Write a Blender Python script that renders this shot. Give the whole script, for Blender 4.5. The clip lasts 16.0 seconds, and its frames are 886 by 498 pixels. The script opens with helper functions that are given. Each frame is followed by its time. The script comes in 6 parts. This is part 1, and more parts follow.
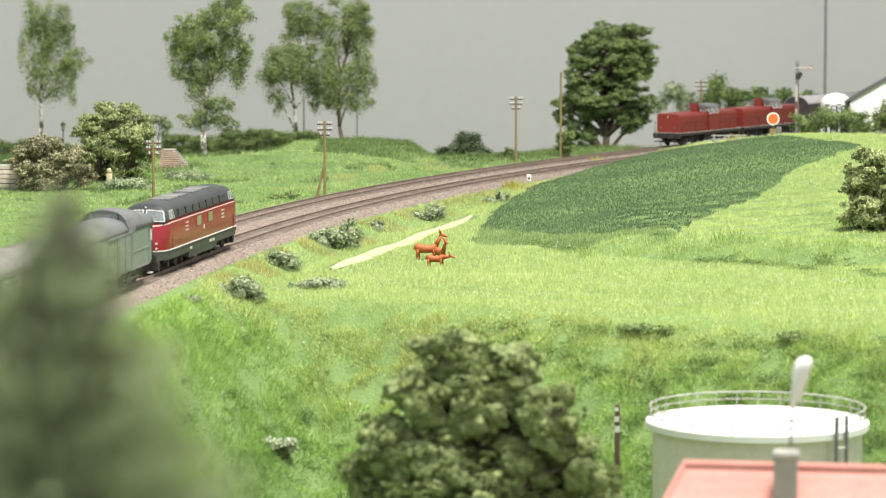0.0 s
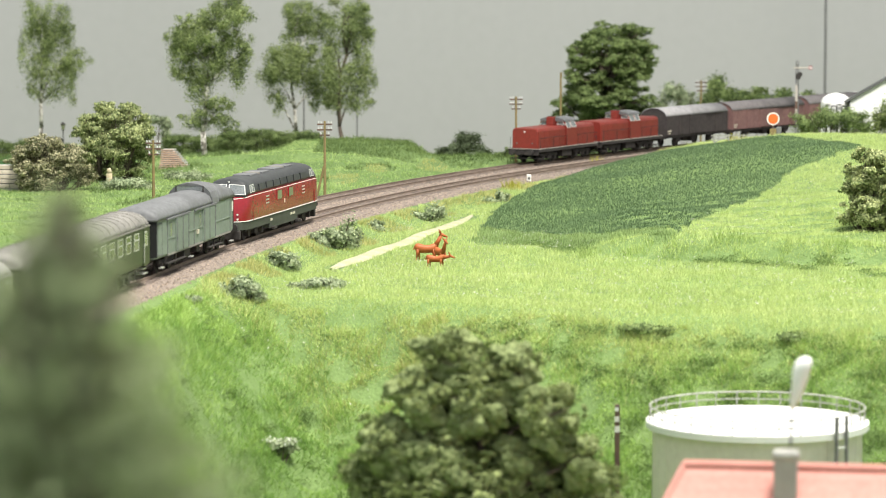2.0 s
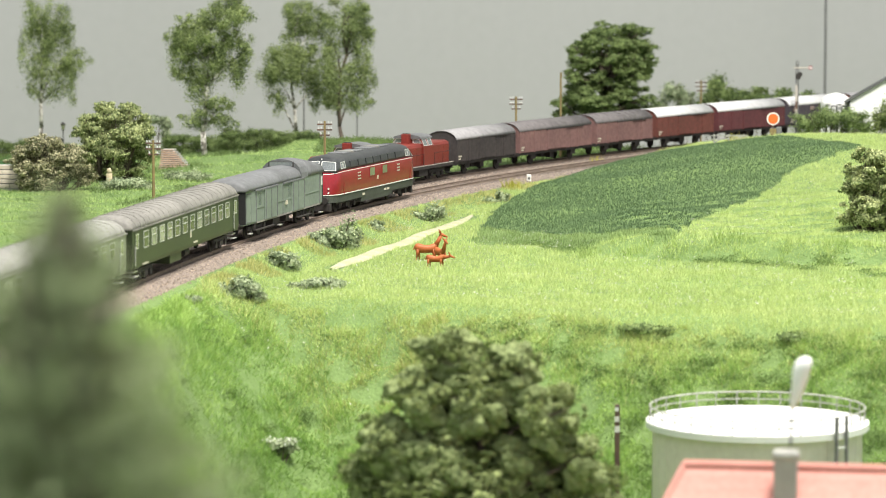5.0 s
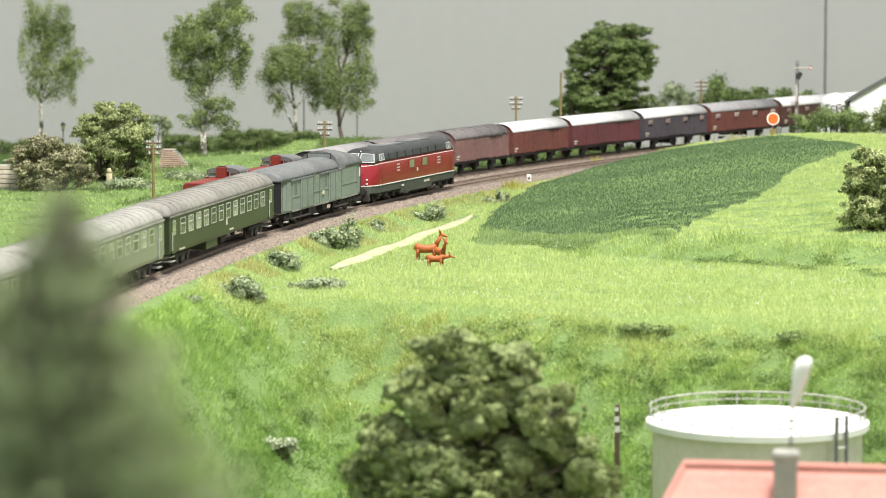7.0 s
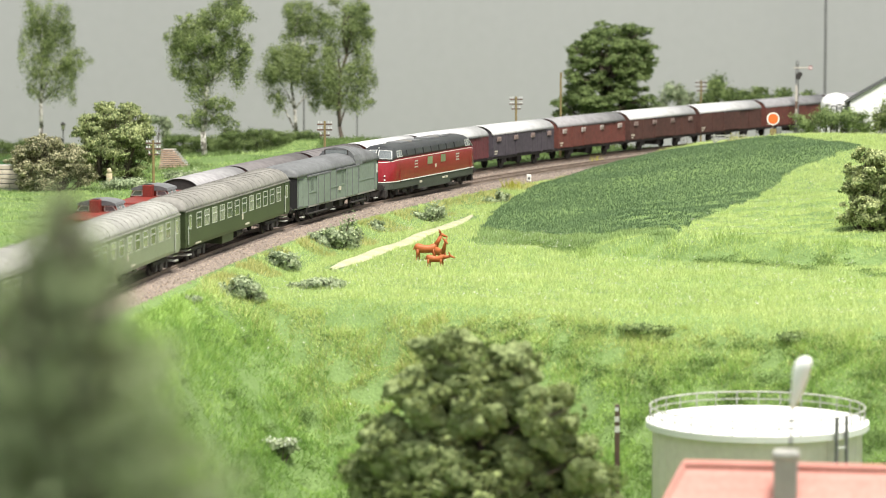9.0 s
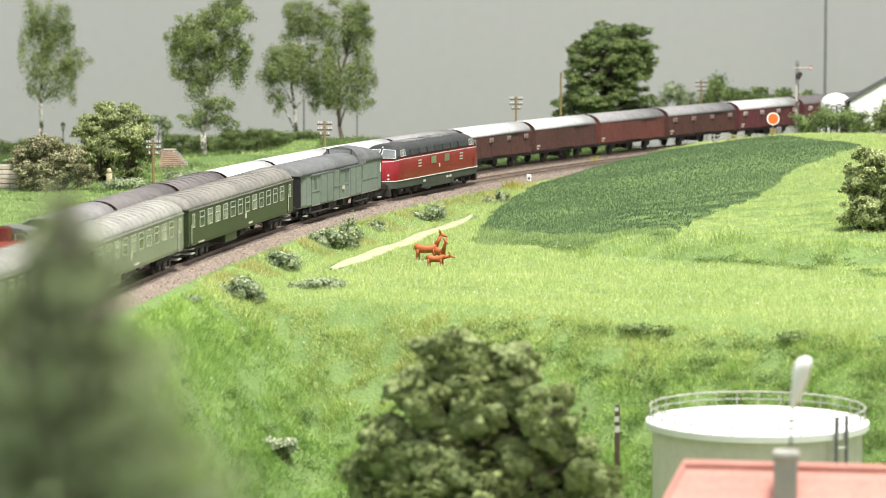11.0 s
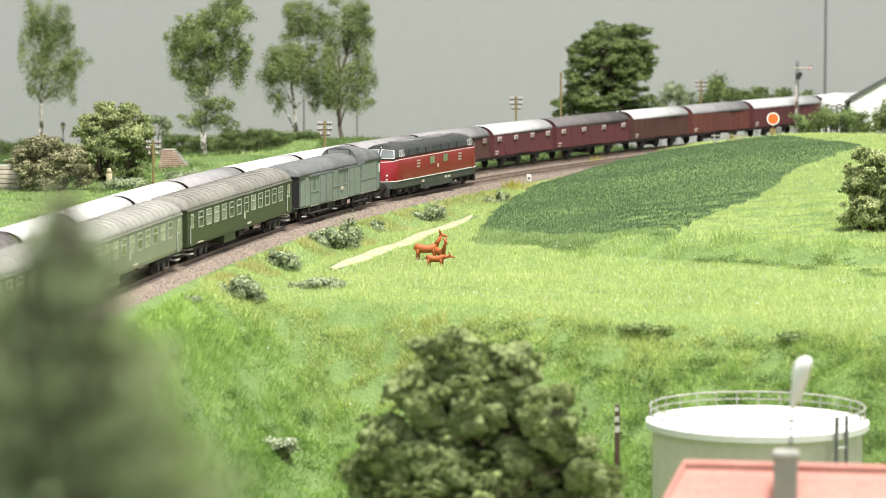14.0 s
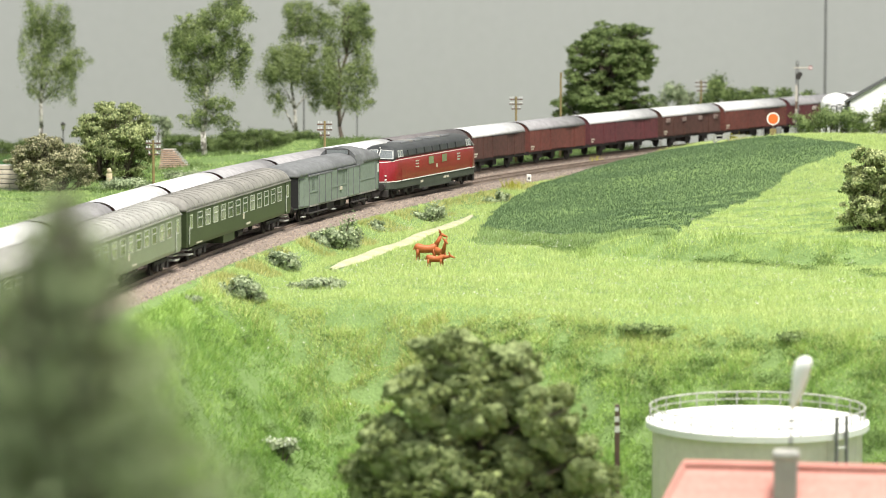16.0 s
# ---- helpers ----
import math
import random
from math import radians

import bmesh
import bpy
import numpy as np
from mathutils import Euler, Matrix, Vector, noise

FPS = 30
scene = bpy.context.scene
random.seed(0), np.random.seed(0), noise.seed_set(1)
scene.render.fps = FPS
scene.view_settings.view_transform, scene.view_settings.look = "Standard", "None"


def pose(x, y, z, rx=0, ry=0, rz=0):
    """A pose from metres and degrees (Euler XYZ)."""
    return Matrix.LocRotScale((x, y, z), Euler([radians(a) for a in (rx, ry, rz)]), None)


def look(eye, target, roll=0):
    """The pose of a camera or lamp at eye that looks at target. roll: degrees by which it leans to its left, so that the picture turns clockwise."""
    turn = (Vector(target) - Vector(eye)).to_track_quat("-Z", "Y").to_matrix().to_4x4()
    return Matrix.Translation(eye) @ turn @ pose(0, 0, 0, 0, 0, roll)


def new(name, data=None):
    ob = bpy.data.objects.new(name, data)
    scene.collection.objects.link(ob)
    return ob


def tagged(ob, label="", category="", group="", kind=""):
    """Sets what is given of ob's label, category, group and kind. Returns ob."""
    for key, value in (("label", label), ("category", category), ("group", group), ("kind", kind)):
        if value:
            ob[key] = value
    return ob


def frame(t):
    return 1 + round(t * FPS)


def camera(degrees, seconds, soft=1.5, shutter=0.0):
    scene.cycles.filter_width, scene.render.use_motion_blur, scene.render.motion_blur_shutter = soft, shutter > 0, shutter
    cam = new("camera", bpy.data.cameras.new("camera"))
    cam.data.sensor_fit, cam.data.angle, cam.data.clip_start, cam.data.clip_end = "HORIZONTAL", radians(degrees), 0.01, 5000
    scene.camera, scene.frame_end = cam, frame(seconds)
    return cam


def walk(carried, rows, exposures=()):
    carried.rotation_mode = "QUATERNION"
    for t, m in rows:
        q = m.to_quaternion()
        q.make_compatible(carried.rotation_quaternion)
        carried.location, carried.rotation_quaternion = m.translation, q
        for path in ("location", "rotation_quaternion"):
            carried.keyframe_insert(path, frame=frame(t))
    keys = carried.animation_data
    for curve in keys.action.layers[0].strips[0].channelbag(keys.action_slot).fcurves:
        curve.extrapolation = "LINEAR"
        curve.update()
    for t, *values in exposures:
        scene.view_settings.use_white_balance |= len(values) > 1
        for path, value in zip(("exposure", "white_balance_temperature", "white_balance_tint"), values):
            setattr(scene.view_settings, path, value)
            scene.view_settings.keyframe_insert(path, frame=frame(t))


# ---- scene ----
EYE_Z = 0.2285
cam = camera(14.89, 16.0, soft=0.9)
cam.data.dof.use_dof = True
cam.data.dof.focus_distance = 2.7
cam.data.dof.aperture_fstop = 22.0
STAND = pose(0, 0, EYE_Z, 90 - 5.329, 0, 0)
walk(cam, [(0.0, STAND), (16.0, STAND)], [(0.0, 0.35), (16.0, 0.35)])

# ---- light of the hall ----
S = 1 / 87.0
world = bpy.data.worlds.new("hall_light")
scene.world = world
world.use_nodes = True
world.node_tree.nodes["Background"].inputs[0].default_value = (0.93, 0.97, 1.0, 1)
world.node_tree.nodes["Background"].inputs[1].default_value = 0.68


def lamp(name, where, target, size, size_y, watts, colour):
    data = bpy.data.lights.new(name, "AREA")
    data.shape, data.size, data.size_y, data.energy, data.color = "RECTANGLE", size, size_y, watts, colour
    ob = new(name, data)
    ob.matrix_world = look(where, target)
    return ob


lamp("ceiling_lamp", (0.45, 1.75, 2.3), (0.1, 2.6, 0.0), 0.6, 0.9, 122, (1.0, 0.96, 0.88))


# ---- materials ----
def mat(name, colour, colour2=None, rough=0.7, metal=0.0, scale=60.0, bump=0.0, fine=900.0, spread=0.5, island=0.0, piece=0.0, spec=0.3):
    """A surface of two mixed tones: broad patches and fine grain, in metres of the model."""
    m = bpy.data.materials.new(name)
    m.use_nodes = True
    nt = m.node_tree
    n, l = nt.nodes, nt.links
    b = n["Principled BSDF"]
    b.inputs["Roughness"].default_value, b.inputs["Metallic"].default_value = rough, metal
    b.inputs["Specular IOR Level"].default_value = spec
    colour2 = colour2 or tuple(c * 0.72 for c in colour)
    geo = n.new("ShaderNodeTexCoord")
    big, small = n.new("ShaderNodeTexNoise"), n.new("ShaderNodeTexNoise")
    for tex, sc in ((big, scale), (small, fine)):
        tex.inputs["Scale"].default_value, tex.inputs["Detail"].default_value = sc, 4
        l.new(geo.outputs["Object"], tex.inputs["Vector"])
    add = n.new("ShaderNodeMath")
    add.operation = "ADD"
    l.new(big.outputs["Fac"], add.inputs[0])
    l.new(small.outputs["Fac"], add.inputs[1])
    last = add.outputs[0]
    rng = n.new("ShaderNodeMapRange")
    rng.inputs["From Min"].default_value, rng.inputs["From Max"].default_value = 1.0 - spread * 0.5, 1.0 + spread * 0.5
    for amount, node, socket in ((island, "ShaderNodeNewGeometry", "Random Per Island"), (piece, "ShaderNodeObjectInfo", "Random")):
        if amount:
            src = n.new(node)
            ma = n.new("ShaderNodeMath")
            ma.operation = "MULTIPLY_ADD"
            ma.inputs[1].default_value = amount
            sub = n.new("ShaderNodeMath")
            sub.operation = "SUBTRACT"
            sub.inputs[1].default_value = amount * 0.5
            l.new(src.outputs[socket], ma.inputs[0])
            l.new(last, ma.inputs[2])
            l.new(ma.outputs[0], sub.inputs[0])
            last = sub.outputs[0]
    l.new(last, rng.inputs["Value"])
    mix = n.new("ShaderNodeMix")
    mix.data_type = "RGBA"
    mix.inputs["A"].default_value, mix.inputs["B"].default_value = (*colour2, 1), (*colour, 1)
    l.new(rng.outputs["Result"], mix.inputs["Factor"])
    l.new(mix.outputs["Result"], b.inputs["Base Color"])
    if bump:
        bp = n.new("ShaderNodeBump")
        bp.inputs["Strength"].default_value, bp.inputs["Distance"].default_value = bump, 0.0008
        l.new(small.outputs["Fac"], bp.inputs["Height"])
        l.new(bp.outputs["Normal"], b.inputs["Normal"])
    return m


def leafy(m, amount=0.35):
    """Lets some light through thin leaves and grass fibres."""
    n, l = m.node_tree.nodes, m.node_tree.links
    b = n["Principled BSDF"]
    tr, ms = n.new("ShaderNodeBsdfTranslucent"), n.new("ShaderNodeMixShader")
    l.new(b.inputs["Base Color"].links[0].from_socket, tr.inputs["Color"])
    ms.inputs[0].default_value = amount
    l.new(b.outputs[0], ms.inputs[1])
    l.new(tr.outputs[0], ms.inputs[2])
    l.new(ms.outputs[0], n["Material Output"].inputs["Surface"])
    return m


M_SOIL = mat("green_turf", (0.17, 0.25, 0.085), (0.10, 0.16, 0.05), 0.95, scale=25, bump=0.8, fine=500)
M_WALL = mat("grey_backdrop_paint", (0.47, 0.47, 0.46), (0.45, 0.45, 0.44), 0.9, scale=1.5, fine=60)
M_BALLAST = mat("brown_ballast", (0.29, 0.235, 0.197), (0.15, 0.122, 0.103), 0.95, scale=300, bump=1.0, fine=900, spread=0.4)
M_STONE = mat("ballast_stone", (0.41, 0.33, 0.268), (0.18, 0.145, 0.12), 0.95, scale=200, fine=1500, island=1.2)
M_RAIL = mat("rusty_rail", (0.26, 0.20, 0.16), (0.15, 0.115, 0.092), 0.6, 0.1, scale=80)
M_SLEEPER = mat("dark_wooden_sleeper", (0.25, 0.205, 0.178), (0.16, 0.132, 0.115), 0.9, scale=90, piece=0.5)
M_SAND = mat("pale_sand", (0.46, 0.43, 0.31), (0.30, 0.31, 0.17), 0.95, scale=90, bump=0.6)
M_DARK = mat("black_underframe", (0.028, 0.026, 0.025), (0.05, 0.044, 0.04), 0.75, scale=200)


# ---- mesh helpers ----
def part(name, bm, material, parent, label="", scale=S, smooth=False):
    """Links a bmesh, drawn in full-size metres, as one mesh object under its thing."""
    if scale != 1:
        bmesh.ops.scale(bm, vec=(scale, scale, scale), verts=bm.verts)
    me = bpy.data.meshes.new(name)
    bmesh.ops.recalc_face_normals(bm, faces=bm.faces)
    if smooth:
        for f in bm.faces:
            f.smooth = True
    bm.to_mesh(me)
    bm.free()
    ob = new(name, me)
    for m in (material if isinstance(material, (list, tuple)) else [material]):
        me.materials.append(m)
    if parent:
        ob.parent = parent
    if label:
        tagged(ob, label)
    return ob


def thing(name, m, label, category, group="", kind=""):
    ob = new(name)
    ob.empty_display_size = 0.01
    ob.matrix_world = m
    return tagged(ob, label, category, group, kind)


def box(bm, x0, x1, y0, y1, z0, z1, bevel=0.0, seg=2):
    r = bmesh.ops.create_cube(bm, size=1)
    vs = r["verts"]
    for v in vs:
        v.co = ((x0 + x1) / 2 + v.co.x * (x1 - x0), (y0 + y1) / 2 + v.co.y * (y1 - y0), (z0 + z1) / 2 + v.co.z * (z1 - z0))
    if bevel:
        bmesh.ops.bevel(bm, geom=list({e for v in vs for e in v.link_edges}), offset=bevel, segments=seg, affect="EDGES", profile=0.5)
    return bm


def boxes(*rows, bevel=0.0):
    bm = bmesh.new()
    for r in rows:
        box(bm, *r, bevel=bevel)
    return bm


def rod(bm, a, b, r0, r1=None, seg=8, caps=True):
    """A round bar from a to b."""
    a, b = Vector(a), Vector(b)
    r1 = r0 if r1 is None else r1
    m = Matrix.Translation((a + b) / 2) @ (b - a).to_track_quat("Z", "Y").to_matrix().to_4x4()
    bmesh.ops.create_cone(bm, cap_ends=caps, segments=seg, radius1=r0, radius2=max(r1, 1e-5), depth=(b - a).length, matrix=m)
    return bm


def rods(*rows, seg=8):
    bm = bmesh.new()
    for r in rows:
        rod(bm, *r, seg=seg)
    return bm


def sweep(bm, profile, xs, closed=False, caps=True, shape=None):
    """A lengthwise body: the profile (y, z) set at each x; shape(x, y, z) may bend it."""
    rings = []
    for x in xs:
        ring = []
        for y, z in profile:
            p = (x, y, z)
            ring.append(bm.verts.new(shape(*p) if shape else p))
        rings.append(ring)
    n = len(profile)
    for a, b in zip(rings, rings[1:]):
        for i in range(n if closed else n - 1):
            j = (i + 1) % n
            bm.faces.new((a[i], b[i], b[j], a[j]))
    if caps:
        bm.faces.new(rings[0])
        bm.faces.new(rings[-1][::-1])
    return bm


# ---- the line of the double track ----
STEP = 0.005
LINE_S = np.arange(-3.0, 6.0, STEP)


def lay_line():
    c = np.clip(LINE_S, -0.75, 1.2)
    k = -0.3287 - 0.2254 * c + 0.3569 * c ** 2
    h = np.cumsum(k) * STEP
    i = int(np.argmin(abs(LINE_S)))
    h += 1.2862 - h[i]
    x, y = np.cumsum(np.cos(h)) * STEP, np.cumsum(np.sin(h)) * STEP
    return x - x[i] - 0.0859, y - y[i] + 2.8176, h


LINE_X, LINE_Y, LINE_H = lay_line()
GAUGE, TRACK_GAP = 0.0165, 0.0513
FAR_X, FAR_Y = LINE_X - np.sin(LINE_H) * TRACK_GAP, LINE_Y + np.cos(LINE_H) * TRACK_GAP
FAR_S = np.concatenate([[0], np.cumsum(np.hypot(np.diff(FAR_X), np.diff(FAR_Y)))])
FAR_S -= np.interp(0.0, LINE_S, FAR_S)


def on_track(s, far=False):
    """Place on a track's centre line at the run s."""
    if far:
        return np.interp(s, FAR_S, FAR_X), np.interp(s, FAR_S, FAR_Y)
    return np.interp(s, LINE_S, LINE_X), np.interp(s, LINE_S, LINE_Y)


def car_pose(s, half, far=False, flip=False):
    """A vehicle on two bogies, half the wheelbase to each side of s."""
    (ax, ay), (bx, by) = on_track(s - half, far), on_track(s + half, far)
    a = math.degrees(math.atan2(by - ay, bx - ax))
    return pose((ax + bx) / 2, (ay + by) / 2, 0, 0, 0, a + (180 if flip else 0))


def beside(x, y):
    """Signed way from the middle between the tracks; positive beyond the far one."""
    x, y = np.atleast_1d(np.asarray(x, float)), np.atleast_1d(np.asarray(y, float))
    mx, my = (LINE_X + FAR_X)[::4] / 2, (LINE_Y + FAR_Y)[::4] / 2
    h = LINE_H[::4]
    out = np.empty(x.shape)
    for i in range(0, x.size, 20000):
        sl = slice(i, i + 20000)
        dx, dy = x[sl, None] - mx[None], y[sl, None] - my[None]
        j = np.argmin(dx * dx + dy * dy, axis=1)
        r = np.arange(j.size)
        d = np.hypot(dx[r, j], dy[r, j])
        side = -np.sin(h[j]) * dx[r, j] + np.cos(h[j]) * dy[r, j]
        out[sl] = d * np.sign(side)
    return out


def smooth(a, b, v):
    t = np.clip((v - a) / (b - a), 0, 1)
    return t * t * (3 - 2 * t)


def wave(x, y, size, seed):
    """Gentle unevenness between -1 and 1."""
    r = np.random.RandomState(seed)
    z = np.zeros(np.shape(x))
    for k in range(7):
        a, p, f = r.rand() * 6.283, r.rand() * 6.283, (0.6 + 1.2 * r.rand()) * 6.283 / size
        z = z + np.sin(f * (np.cos(a) * x + np.sin(a) * y) + p)
    return z / 4.5


def ground_height(x, y):
    x, y = np.atleast_1d(np.asarray(x, float)), np.atleast_1d(np.asarray(y, float))
    lat = beside(x, y)
    edge = 2.20 - 0.45 * np.clip(x, -0.3, 0.6) + 0.025 * wave(x, y, 0.3, 3)
    near = -0.016 + 0.051 * np.exp(-((x - 0.38) / 0.24) ** 2 - ((y - 3.2) / 0.44) ** 2)
    bank = 2.54 - 0.45 * np.clip(x - 0.11, 0, 0.5) + 0.012 * wave(x, y, 0.09, 14)
    near = near + 0.013 * smooth(bank, bank + 0.03, y) * smooth(0.09, 0.16, x) * (1 - smooth(2.62, 2.95, y))
    drop = np.clip(edge + 0.035 - y, 0, 0.26)
    near = near - 0.72 * (np.sqrt(drop ** 2 + 0.05 ** 2) - 0.05) + 0.0014 * wave(x, y, 0.16, 5) + (0.0042 * wave(x, y, 0.055, 6) + 0.0034 * wave(x, y, 0.025, 16)) * smooth(0.0, 0.08, drop) + 0.0036 * wave(x, y, 0.05, 26) * smooth(bank, bank + 0.05, y) * smooth(0.12, 0.2, x) * (1 - smooth(2.7, 2.95, y))
    far = -0.002 + 0.013 * np.exp(-((x + 0.10) / 0.13) ** 2 - ((y - 3.5) / 0.22) ** 2) - 0.05 * smooth(3.62, 3.9, y) - 0.12 * smooth(4.1, 4.5, y)
    far = far - 0.06 * smooth(-0.04, 0.03, x) * smooth(0.10, 0.25, lat) * (1 - 0.6 * smooth(0.12, 0.2, x)) + 0.0022 * wave(x, y, 0.2, 9) + 0.0024 * wave(x, y, 0.085, 29) * smooth(0.08, 0.12, lat)
    far = far - 0.010 * smooth(3.40, 3.55, y) * (1 - smooth(-0.19, -0.15, x)) + 0.006 * np.exp(-((x + 0.19) / 0.09) ** 2 - ((y - 3.34) / 0.06) ** 2)
    z = np.where(lat < 0, near, far)
    bed = -0.0056
    a = abs(lat)
    w = np.where(lat < 0, smooth(0.062, 0.088 + 0.10 * smooth(2.45, 2.05, y), a), smooth(0.040, 0.062, a))
    return bed * (1 - w) + z * w


# ---- ground, backdrop, tracks ----
def grid_mesh(name, xs, ys, height, material):
    gx, gy = np.meshgrid(xs, ys)
    z = height(gx.ravel(), gy.ravel())
    co = np.stack([gx.ravel(), gy.ravel(), z], 1)
    nx, ny = len(xs), len(ys)
    i = (np.arange(ny - 1)[:, None] * nx + np.arange(nx - 1)[None]).ravel()
    faces = np.stack([i, i + 1, i + nx + 1, i + nx], 1)
    me = bpy.data.meshes.new(name)
    me.from_pydata(co.tolist(), [], faces.tolist())
    me.polygons.foreach_set("use_smooth", [True] * len(me.polygons))
    me.materials.append(material)
    return new(name, me)


ground = tagged(grid_mesh("ground", np.arange(-1.6, 2.6, 0.012), np.arange(-0.9, 5.3, 0.012), ground_height, M_SOIL),
                "modelled turf landscape with slopes and a low hill", "ground", kind="structure")
backdrop = part("backdrop", boxes((-5, 5, 5.3, 5.4, -1, 3)), M_WALL, None, scale=1)
tagged(backdrop, "plain grey painted backdrop wall", "backdrop", kind="structure")
def quads_mesh(name, corners, material, faces=4):
    """Many small loose leaves or blades as one mesh: corners has the shape (n, faces, 3)."""
    n = len(corners)
    me = bpy.data.meshes.new(name)
    me.vertices.add(n * faces)
    me.vertices.foreach_set("co", np.ascontiguousarray(corners, dtype=np.float32).ravel())
    me.loops.add(n * faces)
    me.loops.foreach_set("vertex_index", np.arange(n * faces, dtype=np.int32))
    me.polygons.add(n)
    me.polygons.foreach_set("loop_start", np.arange(0, n * faces, faces, dtype=np.int32))
    me.polygons.foreach_set("loop_total", np.full(n, faces, dtype=np.int32))
    me.update(calc_edges=True)
    me.validate()
    me.materials.append(material)
    return me


def leaves(clusters, count, size, seed, droop=0.0, shell=0.45, flat=0.0, clumps=0, fuzz=0.17, spread=1.0, face=0.65):
    """Corners of leaf quads gathered in lumps round the clusters (x, y, z, rx, ry, rz), full-size metres."""
    r = np.random.RandomState(seed)
    c = np.array(clusters, float)
    if clumps:
        d = r.normal(size=(len(c), clumps, 3))
        d[..., 2] = d[..., 2] + 0.25
        d /= np.linalg.norm(d, axis=2, keepdims=True)
        k = spread * (0.5 + 0.5 * r.rand(len(c), clumps, 1))
        at = c[:, None, :3] + d * c[:, None, 3:] * k
        rad = np.broadcast_to(c[:, None, 3:] * (0.30 + 0.18 * r.rand(len(c), clumps, 1)), at.shape)
        core = c * (1, 1, 1, 0.8, 0.8, 0.75)
        c = np.concatenate([at, rad], 2).reshape(-1, 6)
        c[:, 5] *= 0.8
        c = np.concatenate([c, core])
    vol = (c[:, 3] * c[:, 4] * c[:, 5]) ** 0.75
    which = r.choice(len(c), count, p=vol / vol.sum())
    lumps = 16
    lump_dir = r.normal(size=(len(c), lumps, 3))
    lump_dir /= np.linalg.norm(lump_dir, axis=2, keepdims=True)
    li = r.randint(0, lumps, count)
    d = lump_dir[which, li] * (shell + (1 - shell) * r.rand(count, 1)) + r.normal(size=(count, 3)) * fuzz
    p = c[which, :3] + d * c[which, 3:]
    if droop:
        p[:, 2] -= droop * r.rand(count) ** 2 * c[which, 5]
    a = r.normal(size=(count, 3))
    a[:, 2] *= 1 - flat
    out = d / (np.linalg.norm(d, axis=1, keepdims=True) + 1e-9)
    a -= face * out * (a * out).sum(1, keepdims=True)
    a /= np.linalg.norm(a, axis=1, keepdims=True)
    b = np.cross(a, out * face * 2 + r.normal(size=(count, 3)) * (1, 1, 1 - flat) * (1.05 - face) + (0, 0, 1e-3))
    b /= np.linalg.norm(b, axis=1, keepdims=True) + 1e-9
    s = size * (0.55 + 0.9 * r.rand(count, 1))
    a, b = a * s, b * s * 0.7
    return np.stack([p - a, p - b * 0.9, p + a, p + b * 0.9], 1) * S


def tree(name, base, clusters, trunk, count, leaf, material, bark, seed, label, category="tree", droop=0.0, size_group="", shell=0.45, flat=0.0, lean=0.0, clumps=0, fuzz=0.17, spread=1.0, face=0.65):
    """A trunk with limbs and a crown of many loose leaves. trunk: height, foot radius."""
    t = thing(name, pose(*base), label, category, size_group)
    r = random.Random(seed)
    bm = bmesh.new()
    h, foot = trunk
    way = [Vector((lean * (k / 6) * h + (r.random() - 0.5) * 0.05 * h * (0 < k), (r.random() - 0.5) * 0.04 * h * (0 < k), h * k / 6 - (0.6 if k == 0 else 0))) for k in range(7)]
    for k in range(6):
        rod(bm, way[k], way[k + 1], foot * (1 - 0.13 * k), foot * (1 - 0.13 * (k + 1)), 9)
    for c in clusters:
        goal = Vector(c[:3])
        k = min(6, max(1, int((goal.z - 0.25 * abs(goal.x) - 0.8) / h * 6)))
        mid = (way[k] + goal) / 2 + Vector(((r.random() - 0.5) * 0.7, (r.random() - 0.5) * 0.7, 0.3 + r.random() * 0.4))
        rod(bm, way[k], mid, foot * 0.42, foot * 0.26, 6)
        rod(bm, mid, goal, foot * 0.26, foot * 0.12, 6)
        for j in range(3):
            tip = goal + Vector(((r.random() - 0.5) * 1.5 * c[3], (r.random() - 0.5) * 1.5 * c[4], (r.random() - 0.2) * c[5]))
            rod(bm, (mid + goal) / 2, tip, foot * 0.13, foot * 0.05, 5)
    part("trunk", bm, bark, t, smooth=True)
    me = quads_mesh("crown", leaves(clusters, count, leaf, seed, droop, shell, flat, clumps, fuzz, spread, face), material)
    ob = new("crown", me)
    ob.parent = t
    return t


def bush(name, base, clusters, count, leaf, material, seed, label, category="bush", group="", bark=None, clumps=0):
    t = thing(name, pose(*base), label, category, group)
    bm = bmesh.new()
    r = random.Random(seed)
    for c in clusters:
        for j in range(3):
            rod(bm, ((r.random() - 0.5) * 0.3 + c[0] * 0.4, (r.random() - 0.5) * 0.3, -0.3), (c[0] + (r.random() - 0.5) * c[3], c[1] + (r.random() - 0.5) * c[4], c[2] + (r.random() - 0.3) * c[5]), 0.06, 0.02, 5)
    part("stem", bm, bark or M_BARK, t)
    me = quads_mesh("foliage", leaves(clusters, int(count * 1.7), leaf * 1.05, seed, 0, 0.3, 0, clumps), material)
    ob = new("foliage", me)
    ob.parent = t
    return t


